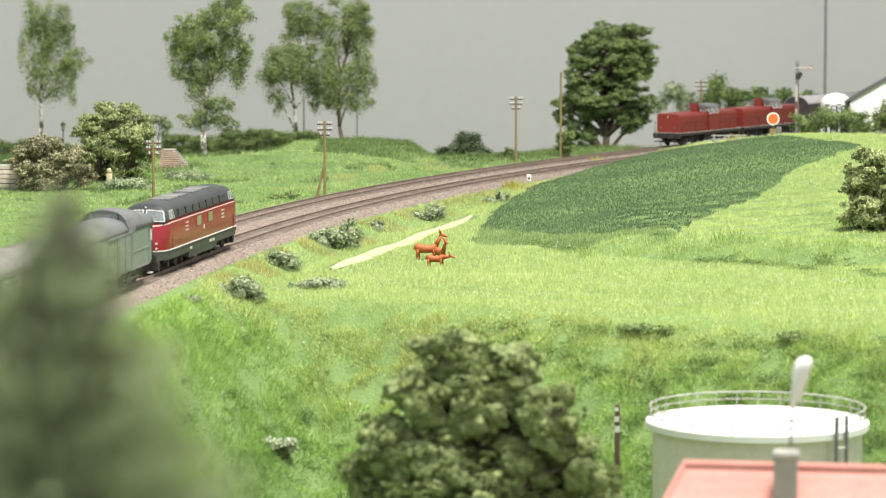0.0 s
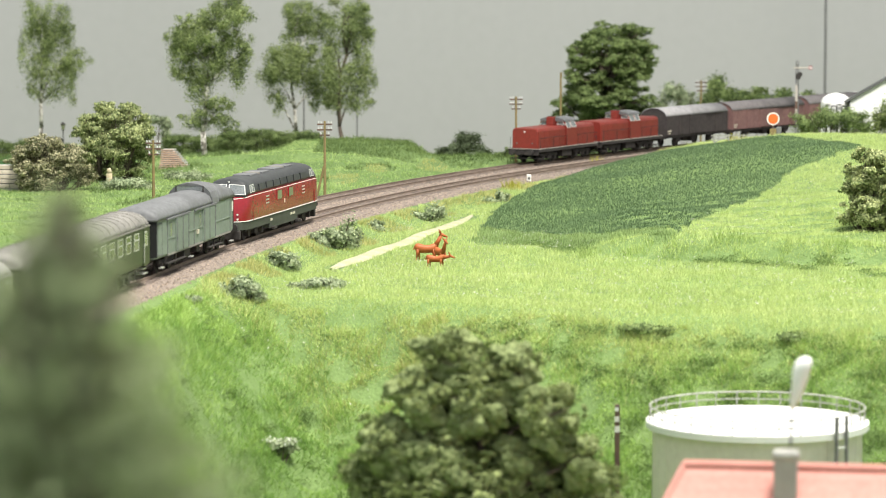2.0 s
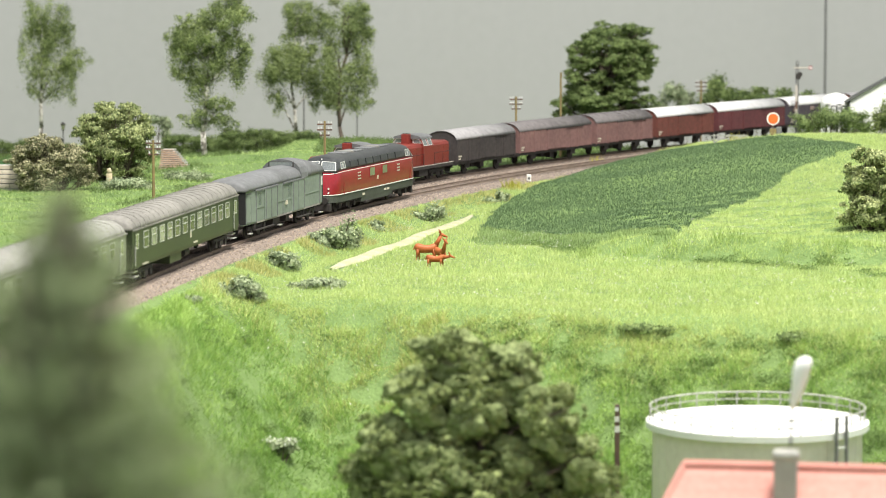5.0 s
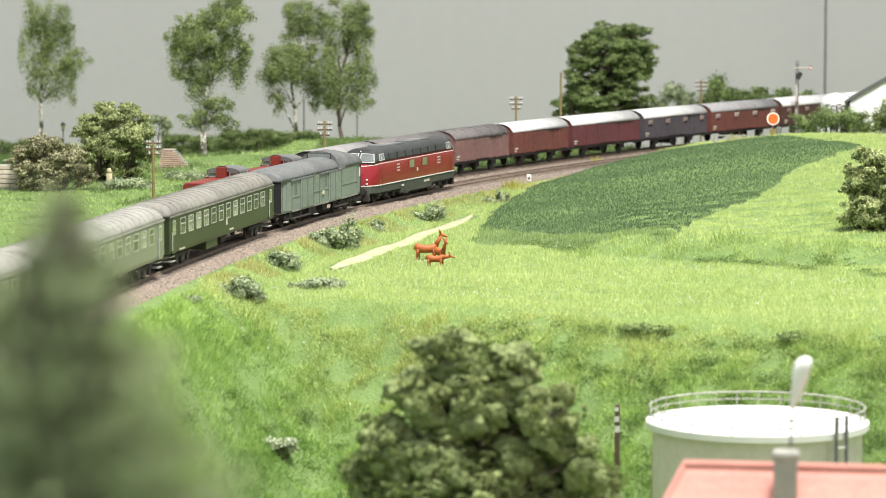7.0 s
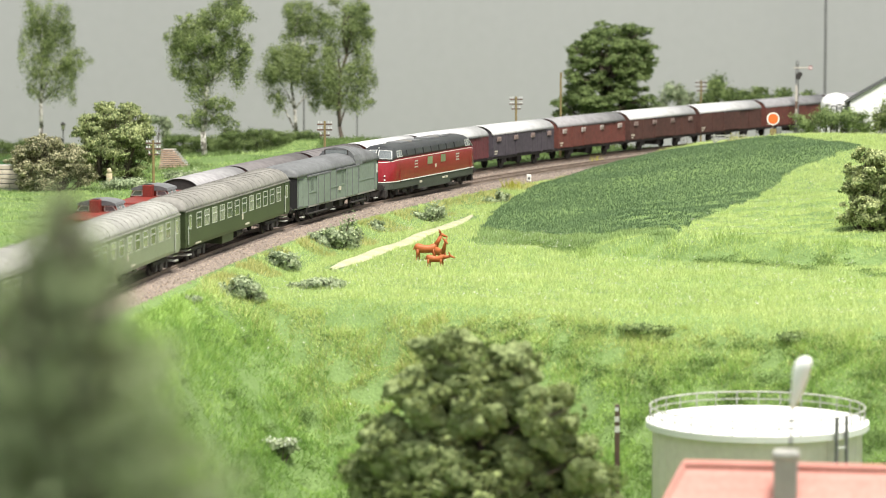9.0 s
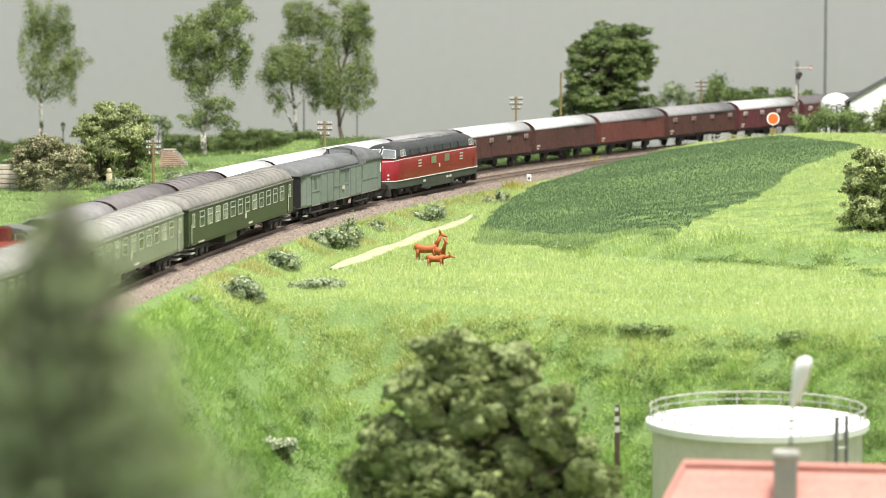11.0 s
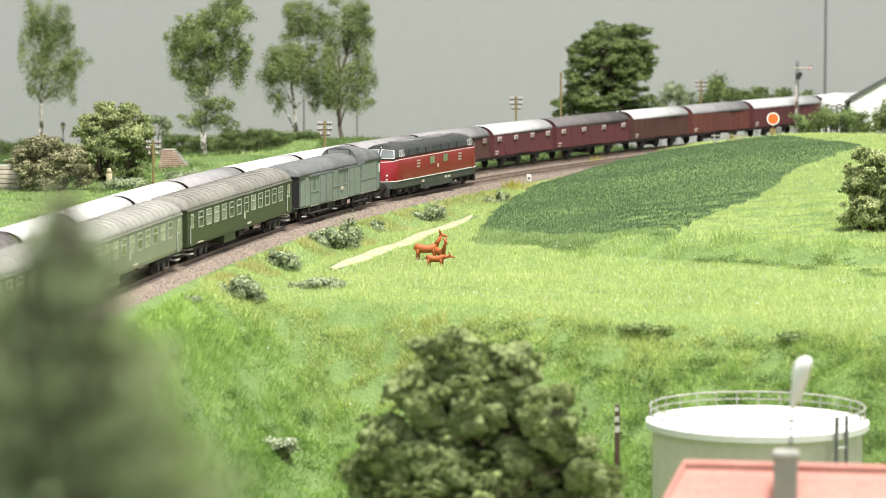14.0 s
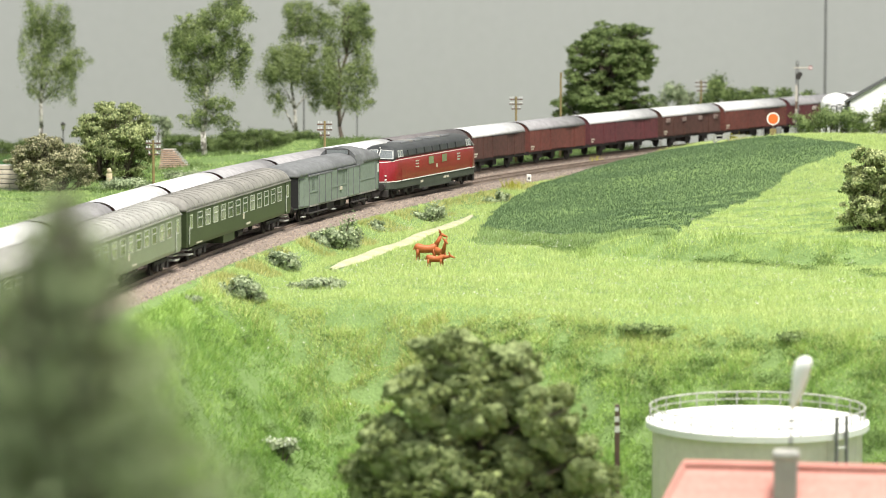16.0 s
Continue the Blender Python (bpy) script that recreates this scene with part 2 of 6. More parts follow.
M_BARK = mat("grey_brown_bark", (0.16, 0.13, 0.10), (0.07, 0.055, 0.045), 0.9, scale=150, bump=0.6)
M_BIRCH = mat("white_birch_bark", (0.62, 0.60, 0.54), (0.12, 0.11, 0.09), 0.8, scale=120, fine=260, spread=0.25)
M_LEAF_BIRCH = leafy(mat("birch_leaf", (0.42, 0.50, 0.20), (0.085, 0.13, 0.05), 0.7, scale=40, fine=300, island=0.9, spread=0.8))
M_LEAF_OAK = leafy(mat("broadleaf_foliage", (0.34, 0.43, 0.16), (0.07, 0.115, 0.04), 0.75, scale=45, fine=300, island=0.9, spread=0.8))
M_LEAF_DARK = leafy(mat("dark_foliage", (0.46, 0.53, 0.22), (0.10, 0.14, 0.05), 0.8, scale=40, fine=300, island=0.9, spread=0.8))
M_LEAF_BUSH = leafy(mat("light_bush_leaf", (0.62, 0.66, 0.33), (0.12, 0.17, 0.06), 0.7, scale=70, fine=400, island=1.0, spread=0.8))
M_LEAF_PALE = leafy(mat("flowering_bush_leaf", (0.60, 0.56, 0.36), (0.10, 0.12, 0.05), 0.7, scale=70, fine=400, island=1.1, spread=0.7))
M_LEAF_GREY = leafy(mat("grey_green_leaf", (0.56, 0.62, 0.40), (0.19, 0.25, 0.14), 0.75, scale=80, fine=400, island=1.0, spread=0.8))
# Darker than the leaf layer: shade under and between clumps put into colour.
M_FOAM = mat("coarse_foam_shade", (0.29, 0.345, 0.145), (0.075, 0.10, 0.038), 0.95, scale=90, fine=420, spread=0.7, bump=1.0)
M_LEAF_SHADE = leafy(mat("dull_dark_leaf", (0.17, 0.215, 0.12), (0.06, 0.08, 0.04), 0.85, scale=60, fine=300, island=0.9, spread=0.8))
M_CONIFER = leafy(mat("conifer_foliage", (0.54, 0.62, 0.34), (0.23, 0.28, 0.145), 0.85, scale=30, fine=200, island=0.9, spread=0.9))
M_LEAF_MID = leafy(mat("mid_green_leaf", (0.33, 0.42, 0.16), (0.09, 0.14, 0.05), 0.75, scale=70, fine=400, island=1.0, spread=0.8))
# Dark fibre of tufts that also stand in for shade on slope and bank.
M_TUFT = leafy(mat("tuft_shade_fibre", (0.26, 0.37, 0.12), (0.11, 0.18, 0.055), 0.8, scale=50, fine=300, island=0.8, spread=0.8))
M_FLOWER = mat("white_flower", (0.8, 0.8, 0.72), (0.5, 0.52, 0.4), 0.8, island=0.6)


# ---- ballast and track ----
def ribbon(name, offsets, heights, i0, i1, step, material):
    bm = bmesh.new()
    prev = None
    mx, my = (LINE_X + FAR_X) / 2, (LINE_Y + FAR_Y) / 2
    for i in range(i0, i1, step):
        row = [bm.verts.new((mx[i] - math.sin(LINE_H[i]) * o, my[i] + math.cos(LINE_H[i]) * o, z)) for o, z in zip(offsets, heights)]
        if prev:
            for j in range(len(row) - 1):
                bm.faces.new((prev[j], row[j], row[j + 1], prev[j + 1]))
        prev = row
    return part(name, bm, material, None, scale=1, smooth=True)


N_LINE = len(LINE_S)
tagged(ribbon("ballast_bed", (-0.072, -0.058, -0.045, 0, 0.036, 0.05), (-0.018, -0.0062, -0.0027, -0.0027, -0.0027, -0.012), 0, N_LINE, 4, M_BALLAST),
       "brown ballast bed under the double track", "ballast", kind="structure")


def ballast_stones(count, seed):
    """Loose stones on the bed, each a small tilted wedge."""
    r = np.random.RandomState(seed)
    i = r.randint(int((2.0) / STEP), int(4.5 / STEP), count)
    o = -0.068 + r.rand(count) * 0.112
    mx, my = (LINE_X + FAR_X)[i] / 2, (LINE_Y + FAR_Y)[i] / 2
    x, y = mx - np.sin(LINE_H[i]) * o + r.normal(size=count) * 0.002, my + np.cos(LINE_H[i]) * o
    z = np.where(o < -0.045, -0.0029 - (-0.045 - o) * 0.27, np.where(o > 0.036, -0.0029 - (o - 0.036) * 0.6, -0.0029))
    c = np.stack([x, y, z], 1)[:, None, :]
    tet = np.array([[1, 0, 0], [-0.5, 0.87, 0], [-0.5, -0.87, 0], [0, 0, 1.0]])[None] * (0.0005 + 0.0006 * r.rand(count, 1, 1))
    a = r.rand(count) * 6.28
    ca, sa = np.cos(a)[:, None], np.sin(a)[:, None]
    v = np.stack([tet[..., 0] * ca - tet[..., 1] * sa, tet[..., 0] * sa + tet[..., 1] * ca, tet[..., 2]], 2) + c
    tri = v[:, [[0, 1, 3], [1, 2, 3], [2, 0, 3]], :].reshape(-1, 3, 3)
    return quads_mesh("ballast_stones", tri, M_STONE, 3)


tagged(new("ballast_stones", ballast_stones(42000, 4)), "loose brown crushed ballast stones on the track bed", "ballast stones", kind="stuff")


def lay_track(offset, label):
    t = thing("railway_track", pose(0, 0, 0), label, "track", "double track", "structure")
    px, py = LINE_X - np.sin(LINE_H) * offset, LINE_Y + np.cos(LINE_H) * offset
    for side in (-1, 1):
        bm = bmesh.new()
        prev = None
        for i in range(0, N_LINE, 4):
            nx, ny = -math.sin(LINE_H[i]), math.cos(LINE_H[i])
            row = []
            for a, z in ((-0.0007, -0.0022), (-0.0007, -0.0018), (-0.00025, -0.0015), (-0.00025, -0.0007), (-0.00045, -0.0005), (-0.00045, 0),
                         (0.00045, 0), (0.00045, -0.0005), (0.00025, -0.0007), (0.00025, -0.0015), (0.0007, -0.0018), (0.0007, -0.0022)):
                o = side * GAUGE / 2 + a
                row.append(bm.verts.new((px[i] + nx * o, py[i] + ny * o, z)))
            if prev:
                for j in range(11):
                    bm.faces.new((prev[j], row[j], row[j + 1], prev[j + 1]))
            prev = row
        part("rail", bm, M_RAIL, t, scale=1)
    bm = boxes((-0.0013, 0.0013, -0.0152, 0.0152, -0.0042, -0.0022), bevel=0.0002)
    bm.normal_update()
    me = bpy.data.meshes.new("sleeper")
    bm.to_mesh(me)
    bm.free()
    me.materials.append(M_SLEEPER)
    r = random.Random(5)
    for k in range(300):
        s = -0.75 + k * 0.0072
        x, y = np.interp(s, LINE_S, px), np.interp(s, LINE_S, py)
        ob = new("sleeper", me)
        ob.parent = t
        ob.matrix_basis = pose(x, y, 0, 0, 0, math.degrees(np.interp(s, LINE_S, LINE_H)) + r.uniform(-1, 1))
    return t


lay_track(0.0, "brown-rusted rails on dark wooden sleepers, nearer curve")
lay_track(TRACK_GAP, "brown-rusted rails on dark wooden sleepers, outer curve")



# ---- running of the trains ----
def motions():
    for ob, rows in MOVES:
        walk(ob, rows)


MOVES = []
TIMES = [0, 0.5, 1, 1.5, 2, 2.5, 3, 3.5, 4, 4.75, 5.5, 6, 6.5, 7, 7.5, 8, 8.5, 9, 9.4, 10, 11.5, 12.5, 13.5, 14.5, 15.25, 16]
PASS_T = [0, 0.5, 1, 1.5, 2, 2.5, 3, 3.5, 4, 6.5, 7, 7.5, 8, 8.5, 9, 9.4, 16]
PASS_S = [-0.650, -0.587, -0.525, -0.467, -0.412, -0.360, -0.311, -0.265, -0.224, -0.066, -0.045, -0.029, -0.015, -0.006, 0.002, 0.005, 0.005]
GOODS_T = [0, 2, 4, 6.5, 7.5, 9, 11.5, 16]
GOODS_S = [0.547, 0.233, -0.078, -0.476, -0.641, -0.896, -1.353, -2.169]


def glide(t, ts, vs):
    """A smooth way through the given stations."""
    ts, vs = np.array(ts, float), np.array(vs, float)
    d = np.gradient(vs, ts)
    i = int(np.clip(np.searchsorted(ts, t) - 1, 0, len(ts) - 2))
    h = ts[i + 1] - ts[i]
    u = (t - ts[i]) / h
    return ((2 * u ** 3 - 3 * u ** 2 + 1) * vs[i] + (u ** 3 - 2 * u ** 2 + u) * h * d[i]
            + (-2 * u ** 3 + 3 * u ** 2) * vs[i + 1] + (u ** 3 - u ** 2) * h * d[i + 1])


def run(ob, s0, half, far, flip=False):
    ts, vs = (GOODS_T, GOODS_S) if far else (PASS_T, PASS_S)
    MOVES.append((ob, [(t, car_pose(s0 + float(glide(t, ts, vs)), half, far, flip)) for t in TIMES]))




# ---- paints of the trains ----
M_RED = mat("weathered_red_paint", (0.29, 0.016, 0.024), (0.22, 0.014, 0.02), 0.22, scale=40, fine=500, spec=0.5)
M_RED_DULL = mat("dusty_red_paint", (0.215, 0.026, 0.017), (0.145, 0.02, 0.014), 0.45, scale=40, fine=500, spec=0.45)
M_ROOF_DARK = mat("dark_grey_roof_paint", (0.055, 0.058, 0.06), (0.028, 0.03, 0.032), 0.42, scale=50, fine=400)
M_ROOF_GREY = mat("weathered_grey_roof", (0.26, 0.248, 0.225), (0.165, 0.158, 0.143), 0.6, scale=30, fine=300)
# Lighter than the leading coach's roof: lamp glare put into the colour.
M_ROOF_GLARE = mat("glare_pale_roof", (0.37, 0.36, 0.335), (0.25, 0.245, 0.225), 0.4, scale=30, fine=300)
M_PANE_COACH = mat("coach_window_pane", (0.32, 0.33, 0.26), (0.045, 0.05, 0.04), 0.08, scale=45, spec=0.8, piece=1.0)
M_CREAMLINE = mat("dusty_cream_line_paint", (0.50, 0.46, 0.41), (0.36, 0.33, 0.29), 0.6)
M_ROOF_MID = mat("sooty_grey_roof", (0.17, 0.175, 0.18), (0.11, 0.112, 0.115), 0.6, scale=30, fine=300)
M_WHITE = mat("white_line_paint", (0.78, 0.77, 0.73), (0.66, 0.65, 0.61), 0.5)
M_SKIRT = mat("grey_green_skirt_paint", (0.075, 0.085, 0.07), (0.05, 0.055, 0.045), 0.6, scale=60)
M_COACH = mat("bottle_green_coach_paint", (0.048, 0.066, 0.026), (0.035, 0.049, 0.02), 0.45, scale=25, fine=300, spec=0.45)
M_COACH_PALE = mat("pale_green_coach_paint", (0.22, 0.245, 0.175), (0.165, 0.185, 0.13), 0.35, scale=25, fine=300, spec=0.6)
M_VAN = mat("grey_green_van_paint", (0.20, 0.24, 0.20), (0.155, 0.185, 0.155), 0.6, scale=25, fine=300)
M_SILVER = mat("aluminium_trim", (0.72, 0.72, 0.68), (0.55, 0.55, 0.52), 0.35, 0.5)
M_LAMP = mat("lamp_glass", (0.85, 0.85, 0.8), (0.75, 0.75, 0.7), 0.15)
M_PANE = mat("window_pane", (0.25, 0.28, 0.17), (0.17, 0.19, 0.11), 0.08, scale=60, spec=0.7)
M_PANE_DARK = mat("cab_window_pane", (0.20, 0.22, 0.22), (0.10, 0.11, 0.115), 0.08, scale=50, spec=0.8)
M_BELLOWS = mat("black_rubber", (0.03, 0.03, 0.03), (0.02, 0.02, 0.02), 0.85)
M_CREST = mat("cream_lettering", (0.58, 0.54, 0.43), (0.48, 0.44, 0.35), 0.6)


def disc_wheel(parent, x, y, r):
    bm = rods(((x, y - 0.07, r), (x, y + 0.07, r), r), ((x, y - 0.1, r), (x, y + 0.1, r), r * 0.35), seg=16)
    return part("wheel", bm, M_DARK, parent)


def bogie(parent, x, wheelbase=2.5, r=0.47, name="bogie", side=1.05):
    rows = []
    for sy in (-1, 1):
        y = sy * side
        rows += [(x - wheelbase * 0.72, x + wheelbase * 0.72, y - 0.08, y + 0.08, r + 0.12, r + 0.36),
                 (x - wheelbase / 2 - 0.2, x - wheelbase / 2 + 0.2, y - 0.14, y + 0.14, r - 0.2, r + 0.2),
                 (x + wheelbase / 2 - 0.2, x + wheelbase / 2 + 0.2, y - 0.14, y + 0.14, r - 0.2, r + 0.2),
                 (x - 0.4, x + 0.4, y - 0.16, y + 0.12, r - 0.12, r + 0.16)]
    rows.append((x - 0.35, x + 0.35, -side, side, r + 0.1, r + 0.5))
    b = part(name, boxes(*rows), M_DARK, parent)
    for dx in (-wheelbase / 2, wheelbase / 2):
        for y in (-0.76, 0.76):
            disc_wheel(b, x + dx, y, r)
    return b


def buffers(parent, end, z=1.05, length=0.62):
    sg = 1 if end > 0 else -1
    for y in (-0.875, 0.875):
        bm = rods(((end - sg * 0.02, y, z), (end + sg * (length - 0.06), y, z), 0.13), ((end + sg * (length - 0.08), y, z), (end + sg * length, y, z), 0.24), seg=14)
        part("buffer", bm, M_DARK, parent)
    part("coupling_hook", boxes((min(end, end + sg * 0.7), max(end, end + sg * 0.7), -0.07, 0.07, z - 0.15, z + 0.08)), M_DARK, parent)


def slab(bm, corners, thick):
    """A thin plate over four corners, raised along its own normal by thick."""
    p = [Vector(c) for c in corners]
    n = (p[1] - p[0]).cross(p[3] - p[0]).normalized() * thick
    lo, hi = [bm.verts.new(c - n * 0.5) for c in p], [bm.verts.new(c + n) for c in p]
    bm.faces.new(hi)
    bm.faces.new(lo[::-1])
    for i in range(4):
        bm.faces.new((lo[i], lo[(i + 1) % 4], hi[(i + 1) % 4], hi[i]))
    return bm


def framed(parent, corners, pane, frame_material, w=0.09, name="window", thick=0.02):
    """A window: a raised frame round a pane. Corners run round the opening."""
    p = [Vector(c) for c in corners]
    mid = sum(p, Vector()) / 4
    inner = [c + (mid - c).normalized() * w * 1.4 for c in p]
    bm = bmesh.new()
    for i in range(4):
        j = (i + 1) % 4
        slab(bm, (p[i], p[j], inner[j], inner[i]), thick)
    f = part(name, bm, frame_material, parent)
    bm = bmesh.new()
    slab(bm, inner, thick * 0.4)
    part("pane", bm, pane, f)
    return f


def side_window(parent, x0, x1, z0, z1, side, y, pane, frame_material, w=0.07, split=0.0, name="window"):
    c = [(x0, side * y, z0), (x1, side * y, z0), (x1, side * y, z1), (x0, side * y, z1)]
    if side > 0:
        c = c[::-1]
    f = framed(parent, c, pane, frame_material, w, name)
    if split:
        zs = z0 + (z1 - z0) * split
        part("transom", boxes((x0 + w, x1 - w, side * y - 0.03, side * y + 0.03, zs - 0.03, zs + 0.03)), frame_material, f)
    return f


def diesel_loco(s0, length):
    """The big-nosed four-axle diesel with a red body and a dark upper part."""
    t = thing("diesel_locomotive", pose(0, 0, 0), "red diesel locomotive with dark grey roof and white lines", "locomotive")
    hl = length / 2
    xs = sorted({round(sg * v, 4) for sg in (-1, 1) for v in [hl * k for k in (0, 0.3, 0.6, 0.8)] + [hl - 1.9, hl - 1.6, hl - 1.3, hl - 1.0, hl - 0.75, hl - 0.5, hl - 0.32, hl - 0.18, hl - 0.09, hl - 0.03, hl]})

    def plan(x):
        d = max(0.0, abs(x) - (hl - 1.9)) / 1.9
        return 1 - 0.36 * d ** 2.6

    def nose(x):
        d = min(0.985, max(0.0, abs(x) - (hl - 1.6)) / 1.6)
        return (1 - d ** 2.5) ** 0.4

    def nose_end(y):
        return hl - 1.6 + 1.6 * (1 - (y / 1.5) ** 2.5) ** 0.4

    def lower(x, y, z):
        sg = 1 if x > 0 else -1
        d = max(0.0, abs(x) - (hl - 1.9)) / 1.9
        k = max(0.0, (z - 1.6) / 1.4)
        return (x - sg * 0.42 * k ** 1.6 * d, y * nose(x), z - 0.16 * k * d ** 2)

    def upper(x, y, z):
        sg = 1 if x > 0 else -1
        d = max(0.0, abs(x) - (hl - 2.6)) / 2.6
        k = (z - 2.98) / 1.25
        return (x - sg * d ** 1.5 * (0.75 + 1.05 * k), y * (plan(x * 0.93) * 0.97 - 0.06 * d * k), z - 0.10 * d ** 2)

    prof = [(-1.44, 1.3), (-1.5, 1.45), (-1.5, 2.8), (-1.46, 3.0), (1.46, 3.0), (1.5, 2.8), (1.5, 1.45), (1.44, 1.3)]
    part("body", sweep(bmesh.new(), prof, xs, True, True, lower), M_RED, t, smooth=True).data.set_sharp_from_angle(angle=0.5)
    prof = [(-1.45, 2.98), (-1.40, 3.28), (-1.32, 3.56), (-1.18, 3.79), (-0.9, 3.93), (-0.45, 4.02), (0, 4.05), (0.45, 4.02), (0.9, 3.93), (1.18, 3.79), (1.32, 3.56), (1.40, 3.28), (1.45, 2.98)]
    roof = part("roof", sweep(bmesh.new(), prof, xs, True, True, upper), M_ROOF_DARK, t, smooth=True)
    part("skirt", sweep(bmesh.new(), [(-1.40, 0.45), (-1.45, 1.3), (1.45, 1.3), (1.40, 0.45)], [-hl * 0.36, 0, hl * 0.36], True), M_SKIRT, t)
    part("skirt_band", sweep(bmesh.new(), [(-1.43, 0.78), (-1.46, 1.3), (1.46, 1.3), (1.43, 0.78)], xs, True, True, lower), M_SKIRT, t)
    for z, w, pr in ((1.34, 0.028, 1.508), (2.93, 0.022, 1.484)):
        part("white_line", sweep(bmesh.new(), [(-pr, z - w), (-pr, z + w), (pr, z + w), (pr, z - w)], [x * 1.0012 for x in xs], True, True, lower), M_WHITE, t, "thin white painted line")
    for x in (-hl * 0.62, hl * 0.62):
        bogie(t, x, 3.2, 0.48)
    for sg in (-1, 1):
        buffers(t, sg * (hl - 0.15), 1.0, 0.6)
        part("snow_plough", boxes((min(sg * (hl - 0.5), sg * (hl - 0.1)), max(sg * (hl - 0.5), sg * (hl - 0.1)), -1.1, 1.1, 0.18, 0.75), bevel=0.05), M_DARK, t)
        # windscreens: two panes each end, on the raked front
        xe = hl
        for sy in (-1, 1):
            pts = []
            for y, z in ((0.06, 3.12), (1.02, 3.12), (0.9, 3.72), (0.06, 3.78)):
                q = upper(sg * xe, sy * y / plan(sg * xe) * 0.98, z)
                pts.append((q[0] + sg * 0.03, q[1], q[2]))
            if sg * sy < 0:
                pts = pts[::-1]
            framed(t, pts, M_PANE_DARK, M_SILVER, 0.055, "windscreen")
            for a, b in ((hl - 2.75, hl - 2.2), (hl - 2.1, hl - 1.45)):
                pts = [upper(sg * xx, sy * yy, z) for xx, yy, z in ((a, 1.425, 3.12), (b, 1.425, 3.12), (b - 0.05, 1.32, 3.62), (a + 0.04, 1.32, 3.62))]
                pts = [(q[0], q[1] + sy * 0.02, q[2]) for q in pts]
                if sg * sy > 0:
                    pts = pts[::-1]
                framed(t, pts, M_PANE_DARK, M_SILVER, 0.05, "cab_window")
            # lamps and grab rails on the nose
            q = (sg * nose_end(0.95), sy * 0.95)
            for dz in (0.0, 0.3):
                part("headlight", rods(((q[0] - sg * 0.05, q[1], 1.5 + dz), (q[0] + sg * 0.05, q[1], 1.5 + dz), 0.06), seg=14), M_LAMP, t)
            part("grab_rail", rods(((sg * (hl - 2.0), sy * 1.53, 1.3), (sg * (hl - 2.0), sy * 1.53, 2.2), 0.016), seg=6), M_RED, t)
        part("top_lamp", rods(((sg * (hl - 1.75), 0, 3.80), (sg * (hl - 1.5), 0, 3.80), 0.055), seg=12), M_LAMP, t)
    for side in (-1, 1):
        for x0 in (-1.95, 0.95):
            side_window(t, x0, x0 + 1.25, 2.2, 2.85, side, 1.515, M_PANE, M_RED, 0.05)
        for x in (-4.6, 4.5):
            for k in range(3):
                for dx in (0, 0.38):
                    part("louvre", boxes((x + dx, x + dx + 0.3, side * 1.5 - 0.02, side * 1.5 + 0.02, 2.15 + k * 0.22, 2.24 + k * 0.22)), M_SILVER, t)
        part("crest", boxes((-0.14, 0.1, side * 1.5 - 0.02, side * 1.5 + 0.02, 1.88, 2.15), bevel=0.01), M_CREST, t, "cream railway crest plate")
        for x in (-3.4, 1.6, 2.3):
            part("lettering_bar", boxes((x, x + 0.5, side * 1.455 - 0.012, side * 1.455 + 0.012, 0.92, 1.08)), M_CREST, t)
        for x in (-3.0, 3.0):
            part("step_board", boxes((x, x + 0.8, side * 1.45 - 0.15, side * 1.45 + 0.05, 0.35, 0.5)), M_DARK, t)
    for x in (-4.4, -1.5, 1.5, 4.4):
        part("roof_hatch", boxes((x - 0.85, x + 0.85, -0.6, 0.6, 3.93, 4.09), bevel=0.04), M_ROOF_MID, t)
    for x in (-2.95, 2.95):
        part("roof_fan", rods(((x, 0, 3.98), (x, 0, 4.1), 0.6), seg=20), M_ROOF_GREY, t)
    for side in (-1, 1):
        for x in (-5.2, -3.4, -1.7, 0.0, 1.7, 3.4, 5.2):
            bm = bmesh.new()
            slab(bm, [(x - 0.72, side * 1.375, 3.14), (x + 0.72, side * 1.375, 3.14), (x + 0.72, side * 1.315, 3.56), (x - 0.72, side * 1.315, 3.56)][::-side], 0.075)
            part("roof_panel", bm, M_ROOF_DARK, roof)
    run(t, s0, 6.5 * S, False)
    return t


ROOF_ARC = [(-1.43, 3.2), (-1.40, 3.42), (-1.25, 3.68), (-1.0, 3.86), (-0.65, 3.98), (-0.3, 4.03), (0, 4.05), (0.3, 4.03), (0.65, 3.98), (1.0, 3.86), (1.25, 3.68), (1.40, 3.42), (1.43, 3.2)]


